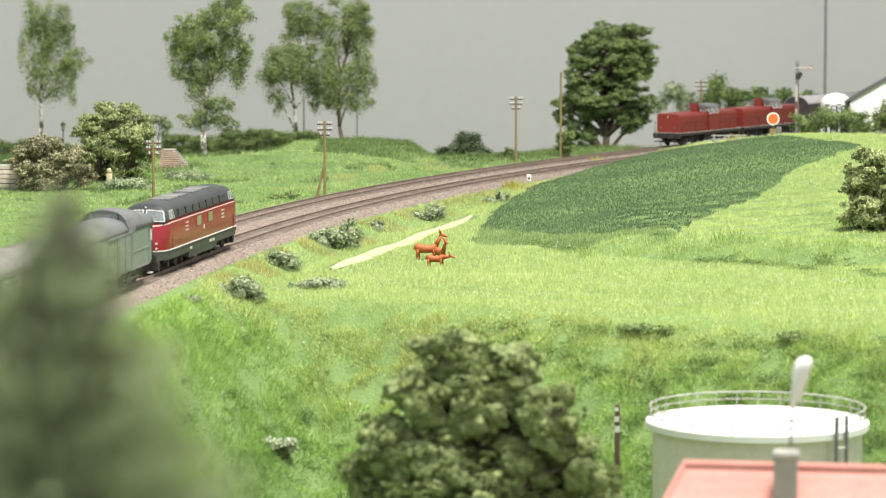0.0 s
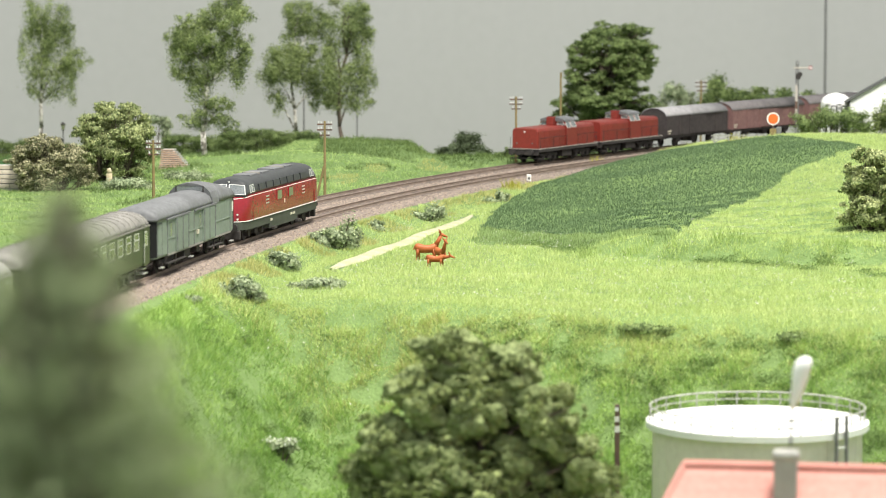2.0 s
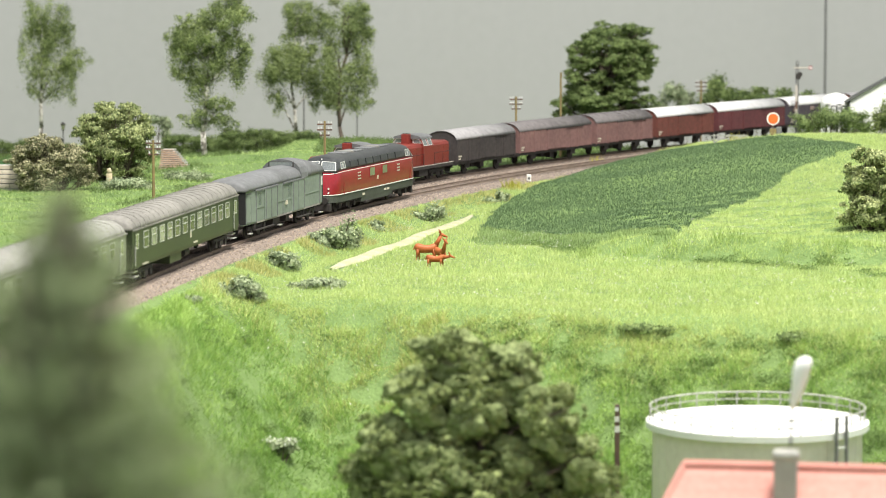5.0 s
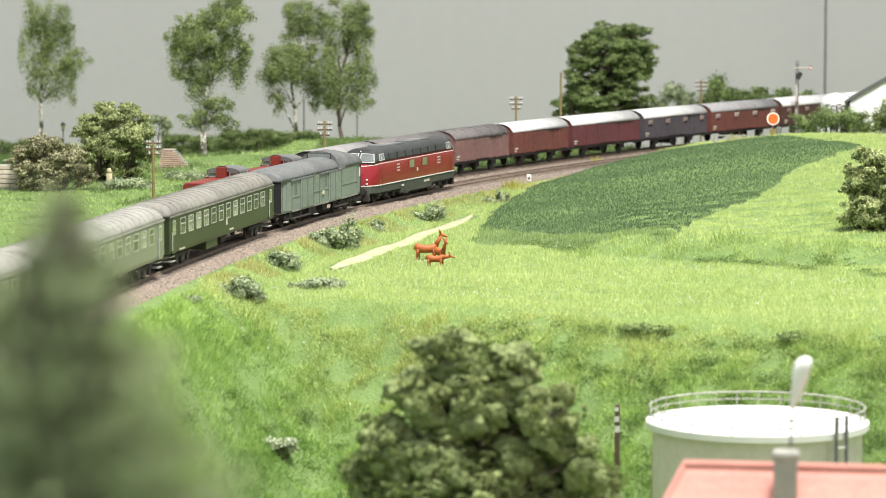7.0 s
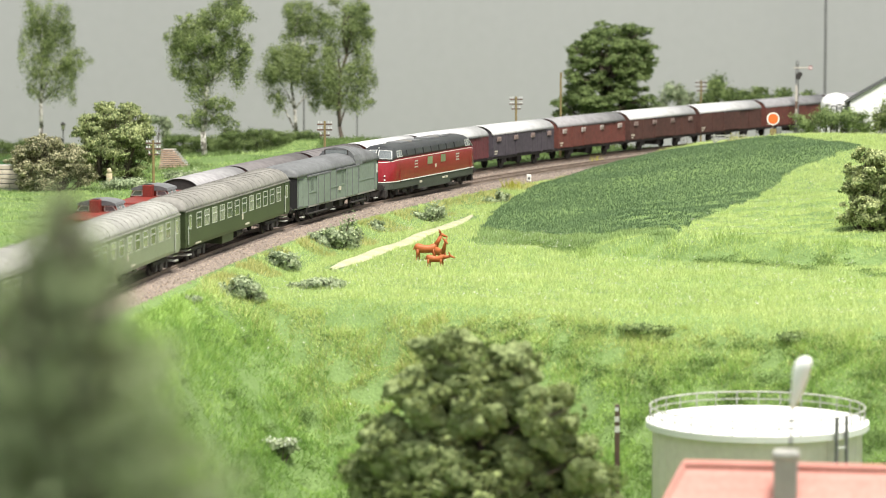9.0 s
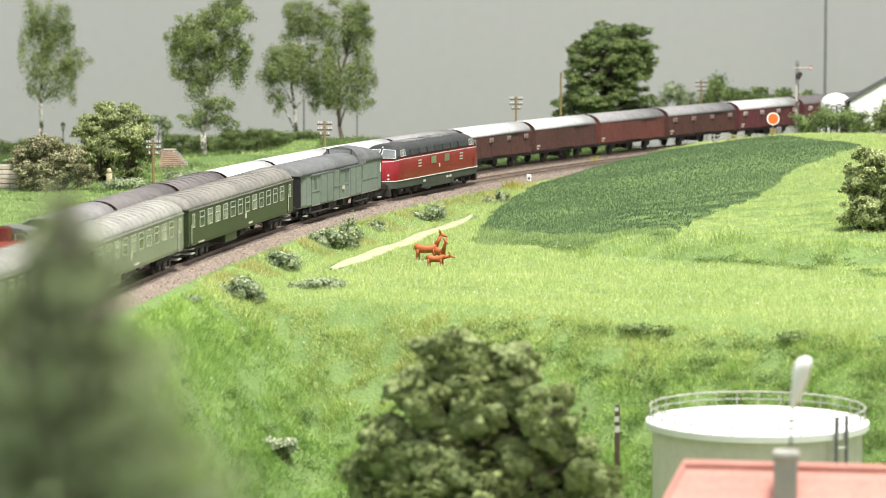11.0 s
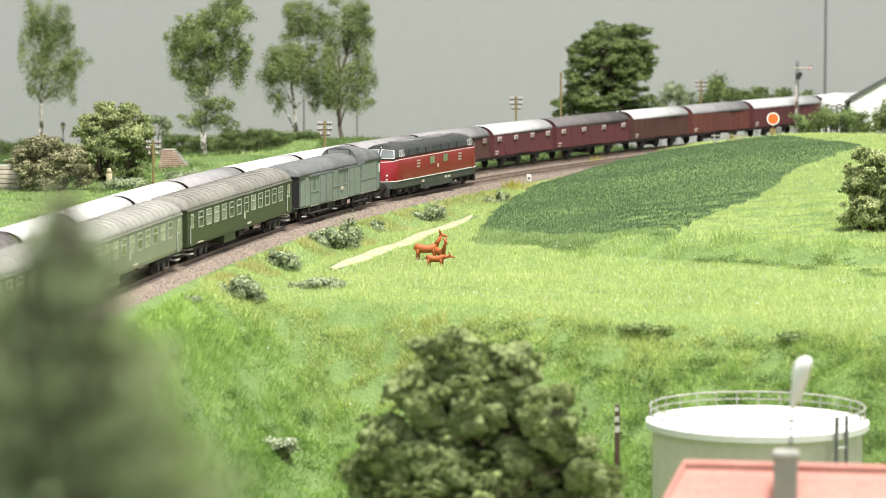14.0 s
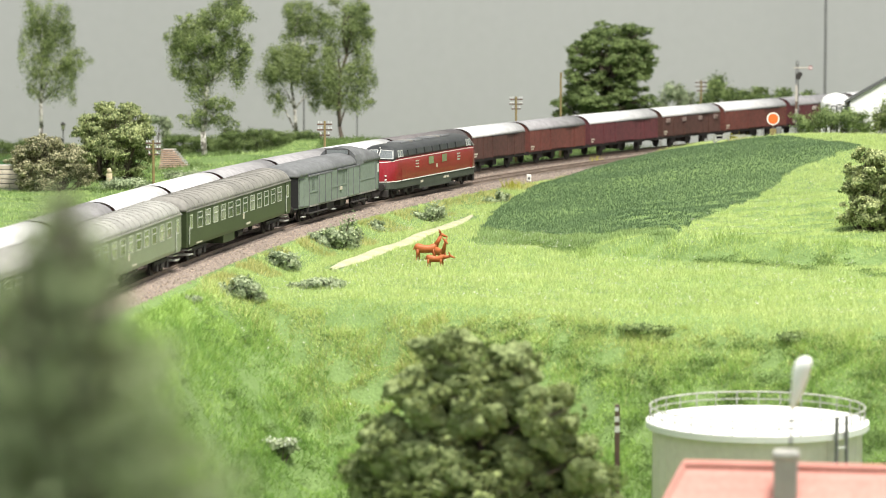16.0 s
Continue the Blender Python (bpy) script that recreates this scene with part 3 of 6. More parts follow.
def coach(s0, length, label, paint, ribs, top):
    t = thing("passenger_coach", pose(0, 0, 0), label, "coach", "passenger coaches")
    hl = length / 2
    part("body", sweep(bmesh.new(), [(-1.36, 1.0), (-1.42, 1.2), (-1.42, 3.25), (1.42, 3.25), (1.42, 1.2), (1.36, 1.0)], [-hl, -hl + 0.05, hl - 0.05, hl], True), paint, t)

    def dome(x, y, z):
        d = max(0.0, abs(x) - (hl - 0.7)) / 0.7
        return (x, y * (1 - 0.03 * d ** 2), z - (z - 3.2) * 0.32 * d ** 2.2)

    part("roof", sweep(bmesh.new(), ROOF_ARC, [-hl - 0.05, -hl + 0.2, -hl + 0.5, -hl + 0.8, 0, hl - 0.8, hl - 0.5, hl - 0.2, hl + 0.05], True, True, dome), top, t, smooth=True)
    part("gutter", boxes((-hl, hl, -1.47, -1.40, 3.16, 3.24), (-hl, hl, 1.40, 1.47, 3.16, 3.24)), top, t)
    if ribs:
        n = int(length / 1.15)
        for k in range(n):
            x = -hl + 0.9 + k * (length - 1.8) / (n - 1)
            part("roof_rib", sweep(bmesh.new(), [(y * 1.008, 3.2 + (z - 3.2) * 1.035) for y, z in ROOF_ARC], [x - 0.05, x + 0.05], True), top, t)
    else:
        for k in range(7):
            x = -hl + 2.4 + k * (length - 4.8) / 6
            part("roof_vent", boxes((x - 0.25, x + 0.25, -0.2, 0.2, 4.0, 4.14), bevel=0.05), top, t)
    n = 12
    x0, x1 = -hl + 2.2, hl - 2.2
    for side in (-1, 1):
        for k in range(n):
            x = x0 + (x1 - x0) * (k + 0.5) / n
            side_window(t, x - 0.58, x + 0.58, 2.0, 2.98, side, 1.42, M_PANE_COACH, M_SILVER, 0.06, 0.62)
        for sg in (-1, 1):
            x = sg * (hl - 1.0)
            d = part("door", boxes((x - 0.5, x + 0.5, side * 1.42 - 0.03, side * 1.42 + 0.03, 1.0, 3.1), bevel=0.02), paint, t)
            side_window(d, x - 0.3, x + 0.3, 2.1, 2.95, side, 1.445, M_PANE, M_SILVER, 0.06)
            part("handrail", rods(((x - 0.62, side * 1.5, 1.2), (x - 0.62, side * 1.5, 2.3), 0.03), seg=6), M_SILVER, t)
        for k, x in enumerate((0.5,)):
            part("crest", boxes((x - 0.16, x + 0.16, side * 1.42 - 0.02, side * 1.42 + 0.02, 1.62, 1.98), bevel=0.01), M_CREST, t)
        part("lettering_bar", boxes((1.2, 2.2, side * 1.42 - 0.012, side * 1.42 + 0.012, 1.2, 1.32), (-hl + 2.3, -hl + 3.6, side * 1.42 - 0.012, side * 1.42 + 0.012, 1.08, 1.16)), M_CREST, t)
    for x in (-hl * 0.71, hl * 0.71):
        bogie(t, x, 2.5, 0.47)
    part("equipment_box", boxes((-4.0, -1.2, -1.25, 1.25, 0.45, 1.02), bevel=0.04), paint, t)
    part("brake_cylinder", rods(((0.2, -0.9, 0.7), (1.3, -0.9, 0.7), 0.24), ((1.6, 0.7, 0.7), (3.4, 0.7, 0.7), 0.3), seg=14), M_DARK, t)
    part("underframe", boxes((-hl + 0.2, hl - 0.2, -0.7, 0.7, 0.75, 1.02)), M_DARK, t)
    for sg in (-1, 1):
        buffers(t, sg * hl)
        part("gangway_bellows", boxes((min(sg * hl, sg * (hl + 0.42)), max(sg * hl, sg * (hl + 0.42)), -0.62, 0.62, 1.1, 3.25), bevel=0.12), M_BELLOWS, t)
        part("end_steps", boxes((sg * (hl - 1.0) - 0.45, sg * (hl - 1.0) + 0.45, -1.42, 1.42, 0.5, 0.56), (sg * (hl - 1.0) - 0.45, sg * (hl - 1.0) + 0.45, -1.35, 1.35, 0.78, 0.84)), M_SILVER, t)
    run(t, s0, hl * 0.71 * S, False)
    return t


def luggage_van(s0, length):
    t = thing("luggage_van", pose(0, 0, 0), "grey-green luggage van with a raised roof lookout", "luggage van")
    hl = length / 2

    def taper(x, y, z):
        return (x, y * (0.86 if x < -hl + 0.1 else 0.94 if x > hl - 0.1 else 1), z)

    part("body", sweep(bmesh.new(), [(-1.34, 1.0), (-1.42, 1.15), (-1.42, 3.25), (1.42, 3.25), (1.42, 1.15), (1.34, 1.0)], [-hl, -hl + 2.3, hl - 1.1, hl], True, True, taper), M_VAN, t)

    def dome(x, y, z):
        d = max(0.0, abs(x) - (hl - 0.5)) / 0.5
        return (x, y, z - (z - 3.2) * 0.3 * d ** 2)

    part("roof", sweep(bmesh.new(), ROOF_ARC, [-hl - 0.1, -hl + 0.2, -hl + 0.5, 0, hl - 0.5, hl - 0.2, hl + 0.1], True, True, dome), M_ROOF_MID, t, smooth=True)
    up = [(y * 1.02, 3.2 + (z - 3.2) * 1.5) for y, z in ROOF_ARC]
    xa, xb = hl - 5.9, hl - 4.2
    lookout = part("roof_lookout", sweep(bmesh.new(), up, [xa, xb], True, True), M_ROOF_MID, t, smooth=False)
    part("lookout_ramp", sweep(bmesh.new(), up, [xb, xb + 1.2, xb + 2.6, hl + 0.12], True, True, lambda x, y, z: (x, y, 3.2 + (z - 3.2) * (1 - 0.40 * ((x - xb) / (hl - xb)) ** 1.3))), M_ROOF_MID, t, smooth=True)
    framed(lookout, [(xa - 0.02, 0.9, 3.95), (xa - 0.02, 0.9, 4.3), (xa - 0.02, -0.9, 4.3), (xa - 0.02, -0.9, 3.95)][::-1], M_PANE_DARK, M_DARK, 0.06, "lookout_window")
    for side in (-1, 1):
        for x in (hl - 5.2, -hl + 4.9 + 5.5, -hl + 3.2):
            side_window(t, x - 0.35, x + 0.35, 2.05, 3.0, side, 1.42, M_PANE_DARK, M_VAN, 0.06)
        end_door = [(-hl + 0.55, side * 1.272, 1.15), (-hl + 1.35, side * 1.342, 1.15), (-hl + 1.35, side * 1.342, 3.05), (-hl + 0.55, side * 1.272, 3.05)]
        framed(t, end_door[::-side], M_VAN, M_ROOF_MID, 0.05, "end_door")
        for x in (-hl + 2.3, -0.9, 3.0, hl - 1.1):
            part("panel_strip", boxes((x - 0.04, x + 0.04, side * 1.425 - 0.02, side * 1.425 + 0.025, 1.1, 3.2)), M_ROOF_MID, t)
        for x in (-hl + 4.2, hl - 8.4):
            d = part("sliding_door", boxes((x, x + 3.1, side * 1.45 - 0.05, side * 1.45 + 0.04, 1.1, 3.12), bevel=0.03), M_VAN, t)
            for dx in (0.15, 1.5, 2.9):
                part("door_strip", boxes((x + dx, x + dx + 0.07, side * 1.5 - 0.03, side * 1.5 + 0.03, 1.15, 3.08)), M_ROOF_MID, d)
            part("door_rail", boxes((x - 2.2, x + 3.4, side * 1.47 - 0.05, side * 1.47 + 0.05, 3.12, 3.22)), M_ROOF_MID, t)
        part("waist_strip", boxes((-hl + 2.3, hl - 1.1, side * 1.43 - 0.02, side * 1.43 + 0.02, 1.98, 2.05)), M_VAN, t)
        part("sill_strip", boxes((-hl + 2.3, hl - 1.1, side * 1.43 - 0.03, side * 1.43 + 0.03, 1.02, 1.12)), M_ROOF_GREY, t)
        part("tail_disc", boxes((hl - 0.35, hl - 0.1, side * 1.35 - 0.03, side * 1.35 + 0.03, 2.3, 2.95)), M_WHITE, t)
        part("crest", boxes((-0.3, 0.1, side * 1.46 - 0.05, side * 1.46 + 0.05, 1.7, 1.95)), M_CREST, t)
        for xa, xb in ((-hl + 2, -hl + 6.5), (hl - 7, hl - 3.5)):
            part("step_board", boxes((xa, xb, side * 1.4 - 0.12, side * 1.4 + 0.12, 0.55, 0.62)), M_DARK, t)
            for x in (xa + 0.1, (xa + xb) / 2, xb - 0.1):
                part("step_bracket", boxes((x - 0.04, x + 0.04, side * 1.36 - 0.05, side * 1.36 + 0.05, 0.58, 1.02)), M_DARK, t)
        for x in (-hl + 1.0, -1.6, hl - 0.6):
            part("end_step", boxes((x - 0.3, x + 0.3, side * 1.38 - 0.1, side * 1.38 + 0.1, 0.42, 0.48)), M_SILVER, t)
    for x in (-hl * 0.64, hl * 0.64):
        bogie(t, x, 3.0, 0.47)
    part("underframe", boxes((-hl + 0.2, hl - 0.2, -0.75, 0.75, 0.7, 1.02), (-2.5, -0.6, -1.1, 1.1, 0.4, 1.0), (0.6, 1.4, -1.2, 1.2, 0.5, 1.0)), M_DARK, t)
    for sg in (-1, 1):
        buffers(t, sg * hl)
        part("gangway_bellows", boxes((min(sg * hl, sg * (hl + 0.45)), max(sg * hl, sg * (hl + 0.45)), -0.7, 0.7, 1.1, 3.3), bevel=0.12), M_BELLOWS, t)
        for y in (-1.2, 1.2):
            part("end_panel", boxes((sg * (hl + 0.02) - 0.03, sg * (hl + 0.02) + 0.03, min(y * 0.62, y * 1.15), max(y * 0.62, y * 1.15), 1.1, 3.2)), M_BELLOWS, t)
    run(t, s0, hl * 0.64 * S, False)
    return t


def hood_diesel(s0, length, paint, label):
    """A four-axle hood diesel: long hood, cab, short hood, on a dark frame."""
    t = thing("hood_locomotive", pose(0, 0, 0), label, "locomotive", "double-headed goods locomotives")
    hl = length / 2 - 0.55
    part("frame", boxes((-hl, hl, -1.5, 1.5, 0.98, 1.3), bevel=0.04), M_DARK, t)
    part("white_line", boxes((-hl - 0.01, hl + 0.01, -1.515, 1.515, 1.25, 1.295)), M_CREAMLINE, t, "thin white line along the frame")
    ca, cb = -0.25, 1.75

    def hood(a, b, front):
        prof = [(-1.27, 1.3), (-1.27, 2.78), (-1.17, 2.98), (-0.92, 3.06), (0.92, 3.06), (1.17, 2.98), (1.27, 2.78), (1.27, 1.3)]
        bm = sweep(bmesh.new(), prof, [a, a + 0.15, b - 0.15, b], True, True,
                   lambda x, y, z: (x, y * (0.94 if x == front else 1), z - (0.06 if x == front and z > 2.6 else 0)))
        h = part("hood", bm, paint, t)
        n = max(2, int((b - a) / 0.95))
        for side in (-1, 1):
            for k in range(n):
                x = a + 0.25 + k * (b - a - 0.5) / n
                part("hood_door", boxes((x, x + (b - a - 0.5) / n - 0.08, side * 1.27 - 0.012, side * 1.27 + 0.012, 1.42, 2.66), bevel=0.006), paint, h)
            part("handrail", rods(((a, side * 1.46, 2.2), (b, side * 1.46, 2.2), 0.022), *[((x, side * 1.46, 1.3), (x, side * 1.46, 2.2), 0.02) for x in (a + 0.1, (a + b) / 2, b - 0.1)], seg=5), M_DARK, t)
        return h

    hood(-hl + 0.25, ca, -hl + 0.25)
    hood(cb, hl - 0.25, hl - 0.25)
    part("cab", sweep(bmesh.new(), [(-1.4, 1.3), (-1.4, 2.8), (-1.1, 3.5), (1.1, 3.5), (1.4, 2.8), (1.4, 1.3)], [ca, cb], True), paint, t)
    part("cab_roof", sweep(bmesh.new(), [(-1.22, 3.44), (-1.15, 3.58), (-0.7, 3.72), (0, 3.78), (0.7, 3.72), (1.15, 3.58), (1.22, 3.44)], [ca - 0.12, ca + 0.05, cb - 0.05, cb + 0.2], True), M_ROOF_MID, t)
    part("exhaust", boxes((ca - 0.62, ca - 0.02, -0.32, 0.32, 2.9, 3.82), bevel=0.05), paint, t)
    part("exhaust_lid", boxes((ca - 0.55, ca - 0.12, -0.24, 0.24, 3.8, 3.87), bevel=0.02), M_DARK, t)
    for side in (-1, 1):
        for xa, xb in ((ca + 0.1, ca + 0.92), (cb - 0.92, cb - 0.1)):
            c = [(xa, side * 1.385, 2.86), (xb, side * 1.385, 2.86), (xb, side * 1.14, 3.42), (xa, side * 1.14, 3.42)]
            framed(t, c[::-side], M_PANE_DARK, M_SILVER, 0.06, "cab_window")
    for x, sg in ((ca, -1), (cb, 1)):
        for y0, y1, y2, y3 in ((-1.25, -0.46, -0.46, -1.02), (0.46, 1.25, 1.02, 0.46)):
            c = [(x + sg * 0.005, y0, 3.08), (x + sg * 0.005, y1, 3.08), (x + sg * 0.005, y2, 3.42), (x + sg * 0.005, y3, 3.42)]
            framed(t, c if sg > 0 else c[::-1], M_PANE_DARK, M_SILVER, 0.05, "cab_window")
    for sg in (-1, 1):
        part("buffer_beam", boxes((min(sg * hl, sg * (hl - 0.12)), max(sg * hl, sg * (hl - 0.12)), -1.45, 1.45, 0.75, 1.3)), M_DARK, t)
        buffers(t, sg * hl, 1.0, 0.55)
        for y, z in ((-0.75, 1.75), (0.75, 1.75), (0, 2.75)):
            x = sg * (hl - 0.25)
            part("headlight", rods(((x - 0.04, y, z), (x + sg * 0.05, y, z), 0.07), seg=12), M_LAMP if z > 2 else M_PANE_DARK, t)
        bogie(t, sg * hl * 0.55, 2.2, 0.47)
        part("step", boxes((sg * (hl - 0.5) - 0.3, sg * (hl - 0.5) + 0.3, -1.45, 1.45, 0.4, 0.46)), M_DARK, t)
    part("fuel_tank", boxes((-0.9, 0.9, -1.3, 1.3, 0.4, 0.98), bevel=0.06), M_DARK, t)
    run(t, s0, hl * 0.55 * S, True)
    return t


WAGON_ARC = [(-1.40, 2.95), (-1.34, 3.14), (-1.15, 3.36), (-0.85, 3.55), (-0.45, 3.68), (0, 3.72), (0.45, 3.68), (0.85, 3.55), (1.15, 3.36), (1.34, 3.14), (1.40, 2.95)]


def covered_wagon(s0, s1, paint, roof, vents, ribbed, label):
    t = thing("covered_goods_wagon", pose(0, 0, 0), label, "goods wagon", "covered wagons of the goods train")
    hl = (s1 - s0) / S / 2 - 0.5
    part("body", boxes((-hl, hl, -1.36, 1.36, 1.12, 2.98), bevel=0.02), paint, t)
    part("end_wall", sweep(bmesh.new(), [(y * 0.965, z - 0.04) for y, z in WAGON_ARC], [-hl + 0.01, hl - 0.01], True), paint, t)
    part("roof", sweep(bmesh.new(), WAGON_ARC, [-hl - 0.06, hl + 0.06], False, False), roof, t, smooth=True).modifiers.new("thick", "SOLIDIFY").thickness = 0.06 * S
    if ribbed:
        for k in range(9):
            x = -hl + 0.4 + k * (2 * hl - 0.8) / 8
            part("roof_rib", sweep(bmesh.new(), [(y * 1.012, 2.95 + (z - 2.95) * 1.045) for y, z in WAGON_ARC], [x - 0.04, x + 0.04], True), roof, t)
    for side in (-1, 1):
        n = int(2 * hl / 0.32)
        for k in range(n):
            x = -hl + k * 2 * hl / n
            part("plank", boxes((x + 0.015, x + 2 * hl / n - 0.015, side * 1.365 - 0.012, side * 1.365 + 0.012, 1.16, 2.92)), paint, t) if k % 3 == 0 else None
        for x in (-hl + 0.05, -hl * 0.6, -hl * 0.26, hl * 0.26, hl * 0.6, hl - 0.05):
            part("frame_post", boxes((x - 0.05, x + 0.05, side * 1.39 - 0.03, side * 1.39 + 0.03, 1.1, 2.95)), paint, t)
        part("sliding_door", boxes((-hl * 0.25, hl * 0.25, side * 1.42 - 0.03, side * 1.42 + 0.03, 1.2, 2.88), bevel=0.02), paint, t)
        part("door_rail", boxes((-hl * 0.28, hl * 0.75, side * 1.43 - 0.03, side * 1.43 + 0.03, 2.88, 2.96)), M_DARK, t)
        if vents:
            for k in range(4):
                x = (-0.83 + k * 0.553) * hl
                v = part("air_vent", boxes((x - 0.36, x + 0.36, side * 1.44 - 0.04, side * 1.44 + 0.03, 2.38, 2.76), bevel=0.02), M_VENT if vents == 1 else M_VENT_DULL, t, "pale louvred air vent")
                for j in range(3):
                    part("slat", boxes((x - 0.32, x + 0.32, side * 1.48 - 0.03, side * 1.48 + 0.01, 2.44 + j * 0.1, 2.48 + j * 0.1)), M_VENT_DULL, v)
        part("solebar", boxes((-hl - 0.02, hl + 0.02, side * 1.2 - 0.06, side * 1.2 + 0.06, 0.9, 1.14)), M_DARK, t)
        part("lettering_bar", boxes((-hl + 0.3, -hl + 0.9, side * 1.385 - 0.01, side * 1.385 + 0.012, 1.5, 1.62), (-hl + 0.3, -hl + 0.7, side * 1.385 - 0.01, side * 1.385 + 0.012, 1.3, 1.4)), M_CREST, t)
    for x in (-hl * 0.55, hl * 0.55):
        ax = part("axle_guard", boxes(*[(x - 0.45, x + 0.45, y - 0.05, y + 0.05, 0.5, 1.0) for y in (-1.05, 1.05)], *[(x - 0.65, x + 0.65, y - 0.07, y + 0.07, 0.85, 0.97) for y in (-1.05, 1.05)]), M_DARK, t)
        for y in (-0.76, 0.76):
            disc_wheel(ax, x, y, 0.5)
    part("brake_gear", boxes((-1.2, 1.2, -0.5, 0.5, 0.5, 0.85), (-0.5, 0.2, -1.0, 1.0, 0.42, 0.9)), M_DARK, t)
    for sg in (-1, 1):
        part("headstock", boxes((min(sg * (hl + 0.02), sg * (hl - 0.14)), max(sg * (hl + 0.02), sg * (hl - 0.14)), -1.3, 1.3, 0.85, 1.15)), M_DARK, t)
        buffers(t, sg * hl, 1.02, 0.5)
    run(t, (s0 + s1) / 2, hl * 0.55 * S, True)
    return t


M_VENT = mat("pale_vent_paint", (0.62, 0.56, 0.52), (0.5, 0.44, 0.40), 0.6)
M_VENT_DULL = mat("dusty_vent_paint", (0.33, 0.25, 0.23), (0.24, 0.18, 0.16), 0.7)
diesel_loco(0.1968, 19.4)
luggage_van(-0.0565, 19.4)
coach(-0.346, 26.7, "bottle-green passenger coach with grey ribbed roof", M_COACH, True, M_ROOF_GREY)
coach(-0.672, 26.7, "pale grey-green passenger coach with ribbed roof toned pale for glare", M_COACH_PALE, True, M_ROOF_GLARE)
coach(-0.998, 26.7, "green passenger coach at the train's rear", M_COACH, True, M_ROOF_GLARE)
hood_diesel(0.408, 12.6, M_RED_DULL, "red hood diesel locomotive leading the goods train")
hood_diesel(0.549, 12.6, M_RED_DULL, "red hood diesel locomotive coupled behind its twin")
PAINT = {
    "soot": mat("sooty_black_wagon_paint", (0.060, 0.050, 0.048), (0.035, 0.030, 0.030), 0.75, scale=40, fine=300),
    "mauve": mat("faded_mauve_wagon_paint", (0.225, 0.125, 0.115), (0.15, 0.085, 0.08), 0.75, scale=40, fine=300),
    "rust": mat("red_brown_wagon_paint", (0.165, 0.056, 0.044), (0.105, 0.040, 0.032), 0.7, scale=40, fine=300),
    "brown": mat("dark_brown_wagon_paint", (0.105, 0.050, 0.040), (0.065, 0.034, 0.028), 0.75, scale=40, fine=300),
    "plum": mat("plum_red_wagon_paint", (0.135, 0.042, 0.046), (0.088, 0.032, 0.035), 0.7, scale=40, fine=300),
    "slate": mat("slate_grey_wagon_paint", (0.085, 0.072, 0.085), (0.055, 0.048, 0.056), 0.75, scale=40, fine=300),
}
TOP = {
    "pale": mat("pale_grey_wagon_roof", (0.66, 0.65, 0.65), (0.52, 0.51, 0.51), 0.45, scale=25, fine=200, spec=0.4),
    "grey": mat("grey_wagon_roof", (0.33, 0.32, 0.325), (0.23, 0.22, 0.225), 0.55, scale=25, fine=200),
    "dark": mat("dark_wagon_roof", (0.17, 0.155, 0.155), (0.11, 0.10, 0.10), 0.65, scale=25, fine=200),
}
JOINTS = [0.622, 0.767, 0.938, 1.072, 1.206, 1.364, 1.512, 1.67, 1.825, 1.97, 2.121, 2.277, 2.42, 2.59, 2.72, 2.855, 3.015, 3.152, 3.299, 3.45, 3.60, 3.75]
KINDS = [("soot", "grey", 0, 0), ("mauve", "dark", 0, 0), ("mauve", "dark", 0, 1), ("rust", "pale", 0, 0), ("plum", "pale", 0, 0), ("slate", "pale", 2, 0), ("rust", "grey", 1, 0),
         ("brown", "pale", 2, 0), ("brown", "pale", 0, 0), ("rust", "grey", 0, 0), ("brown", "grey", 2, 0), ("plum", "pale", 1, 0), ("plum", "dark", 1, 0), ("brown", "pale", 0, 0),
         ("rust", "grey", 0, 0), ("plum", "pale", 0, 0), ("brown", "pale", 2, 0), ("rust", "pale", 0, 0), ("plum", "grey", 1, 0), ("brown", "pale", 0, 0), ("rust", "grey", 0, 0)]
WORD = {"soot": "soot-black", "mauve": "faded mauve-brown", "rust": "red-brown", "brown": "dark brown", "plum": "plum-red", "slate": "slate-grey"}
for (body, top, vents, ribbed), a, b in zip(KINDS, JOINTS, JOINTS[1:]):
    covered_wagon(a, b, PAINT[body], TOP[top], vents, ribbed,
                  f"{WORD[body]} covered goods wagon with {top} {'ribbed ' if ribbed else ''}roof" + (" and air vents" if vents else ""))


# ---- grass ----
M_MEADOW = leafy(mat("bright_meadow_fibre", (0.62, 0.70, 0.29), (0.45, 0.57, 0.20), 0.8, scale=9, fine=60, island=0.22, spread=0.7), 0.3)
M_SLOPE = leafy(mat("green_slope_fibre", (0.44, 0.60, 0.17), (0.21, 0.36, 0.088), 0.8, scale=14, fine=70, island=0.4, spread=0.6), 0.3)
M_FIELD = leafy(mat("dark_field_fibre", (0.135, 0.205, 0.10), (0.108, 0.172, 0.082), 0.85, scale=12, fine=40, island=0.08, spread=0.9), 0.15)
M_FARGRASS = leafy(mat("far_bank_fibre", (0.50, 0.62, 0.24), (0.22, 0.35, 0.11), 0.8, scale=14, fine=70, island=0.5, spread=0.6), 0.3)
M_BROW = leafy(mat("brow_fibre", (0.56, 0.66, 0.25), (0.30, 0.43, 0.13), 0.8, scale=18, fine=70, island=0.4, spread=0.7), 0.3)
M_MARGIN = leafy(mat("field_margin_fibre", (0.33, 0.43, 0.17), (0.20, 0.29, 0.11), 0.8, scale=14, fine=60, island=0.3, spread=0.7), 0.3)
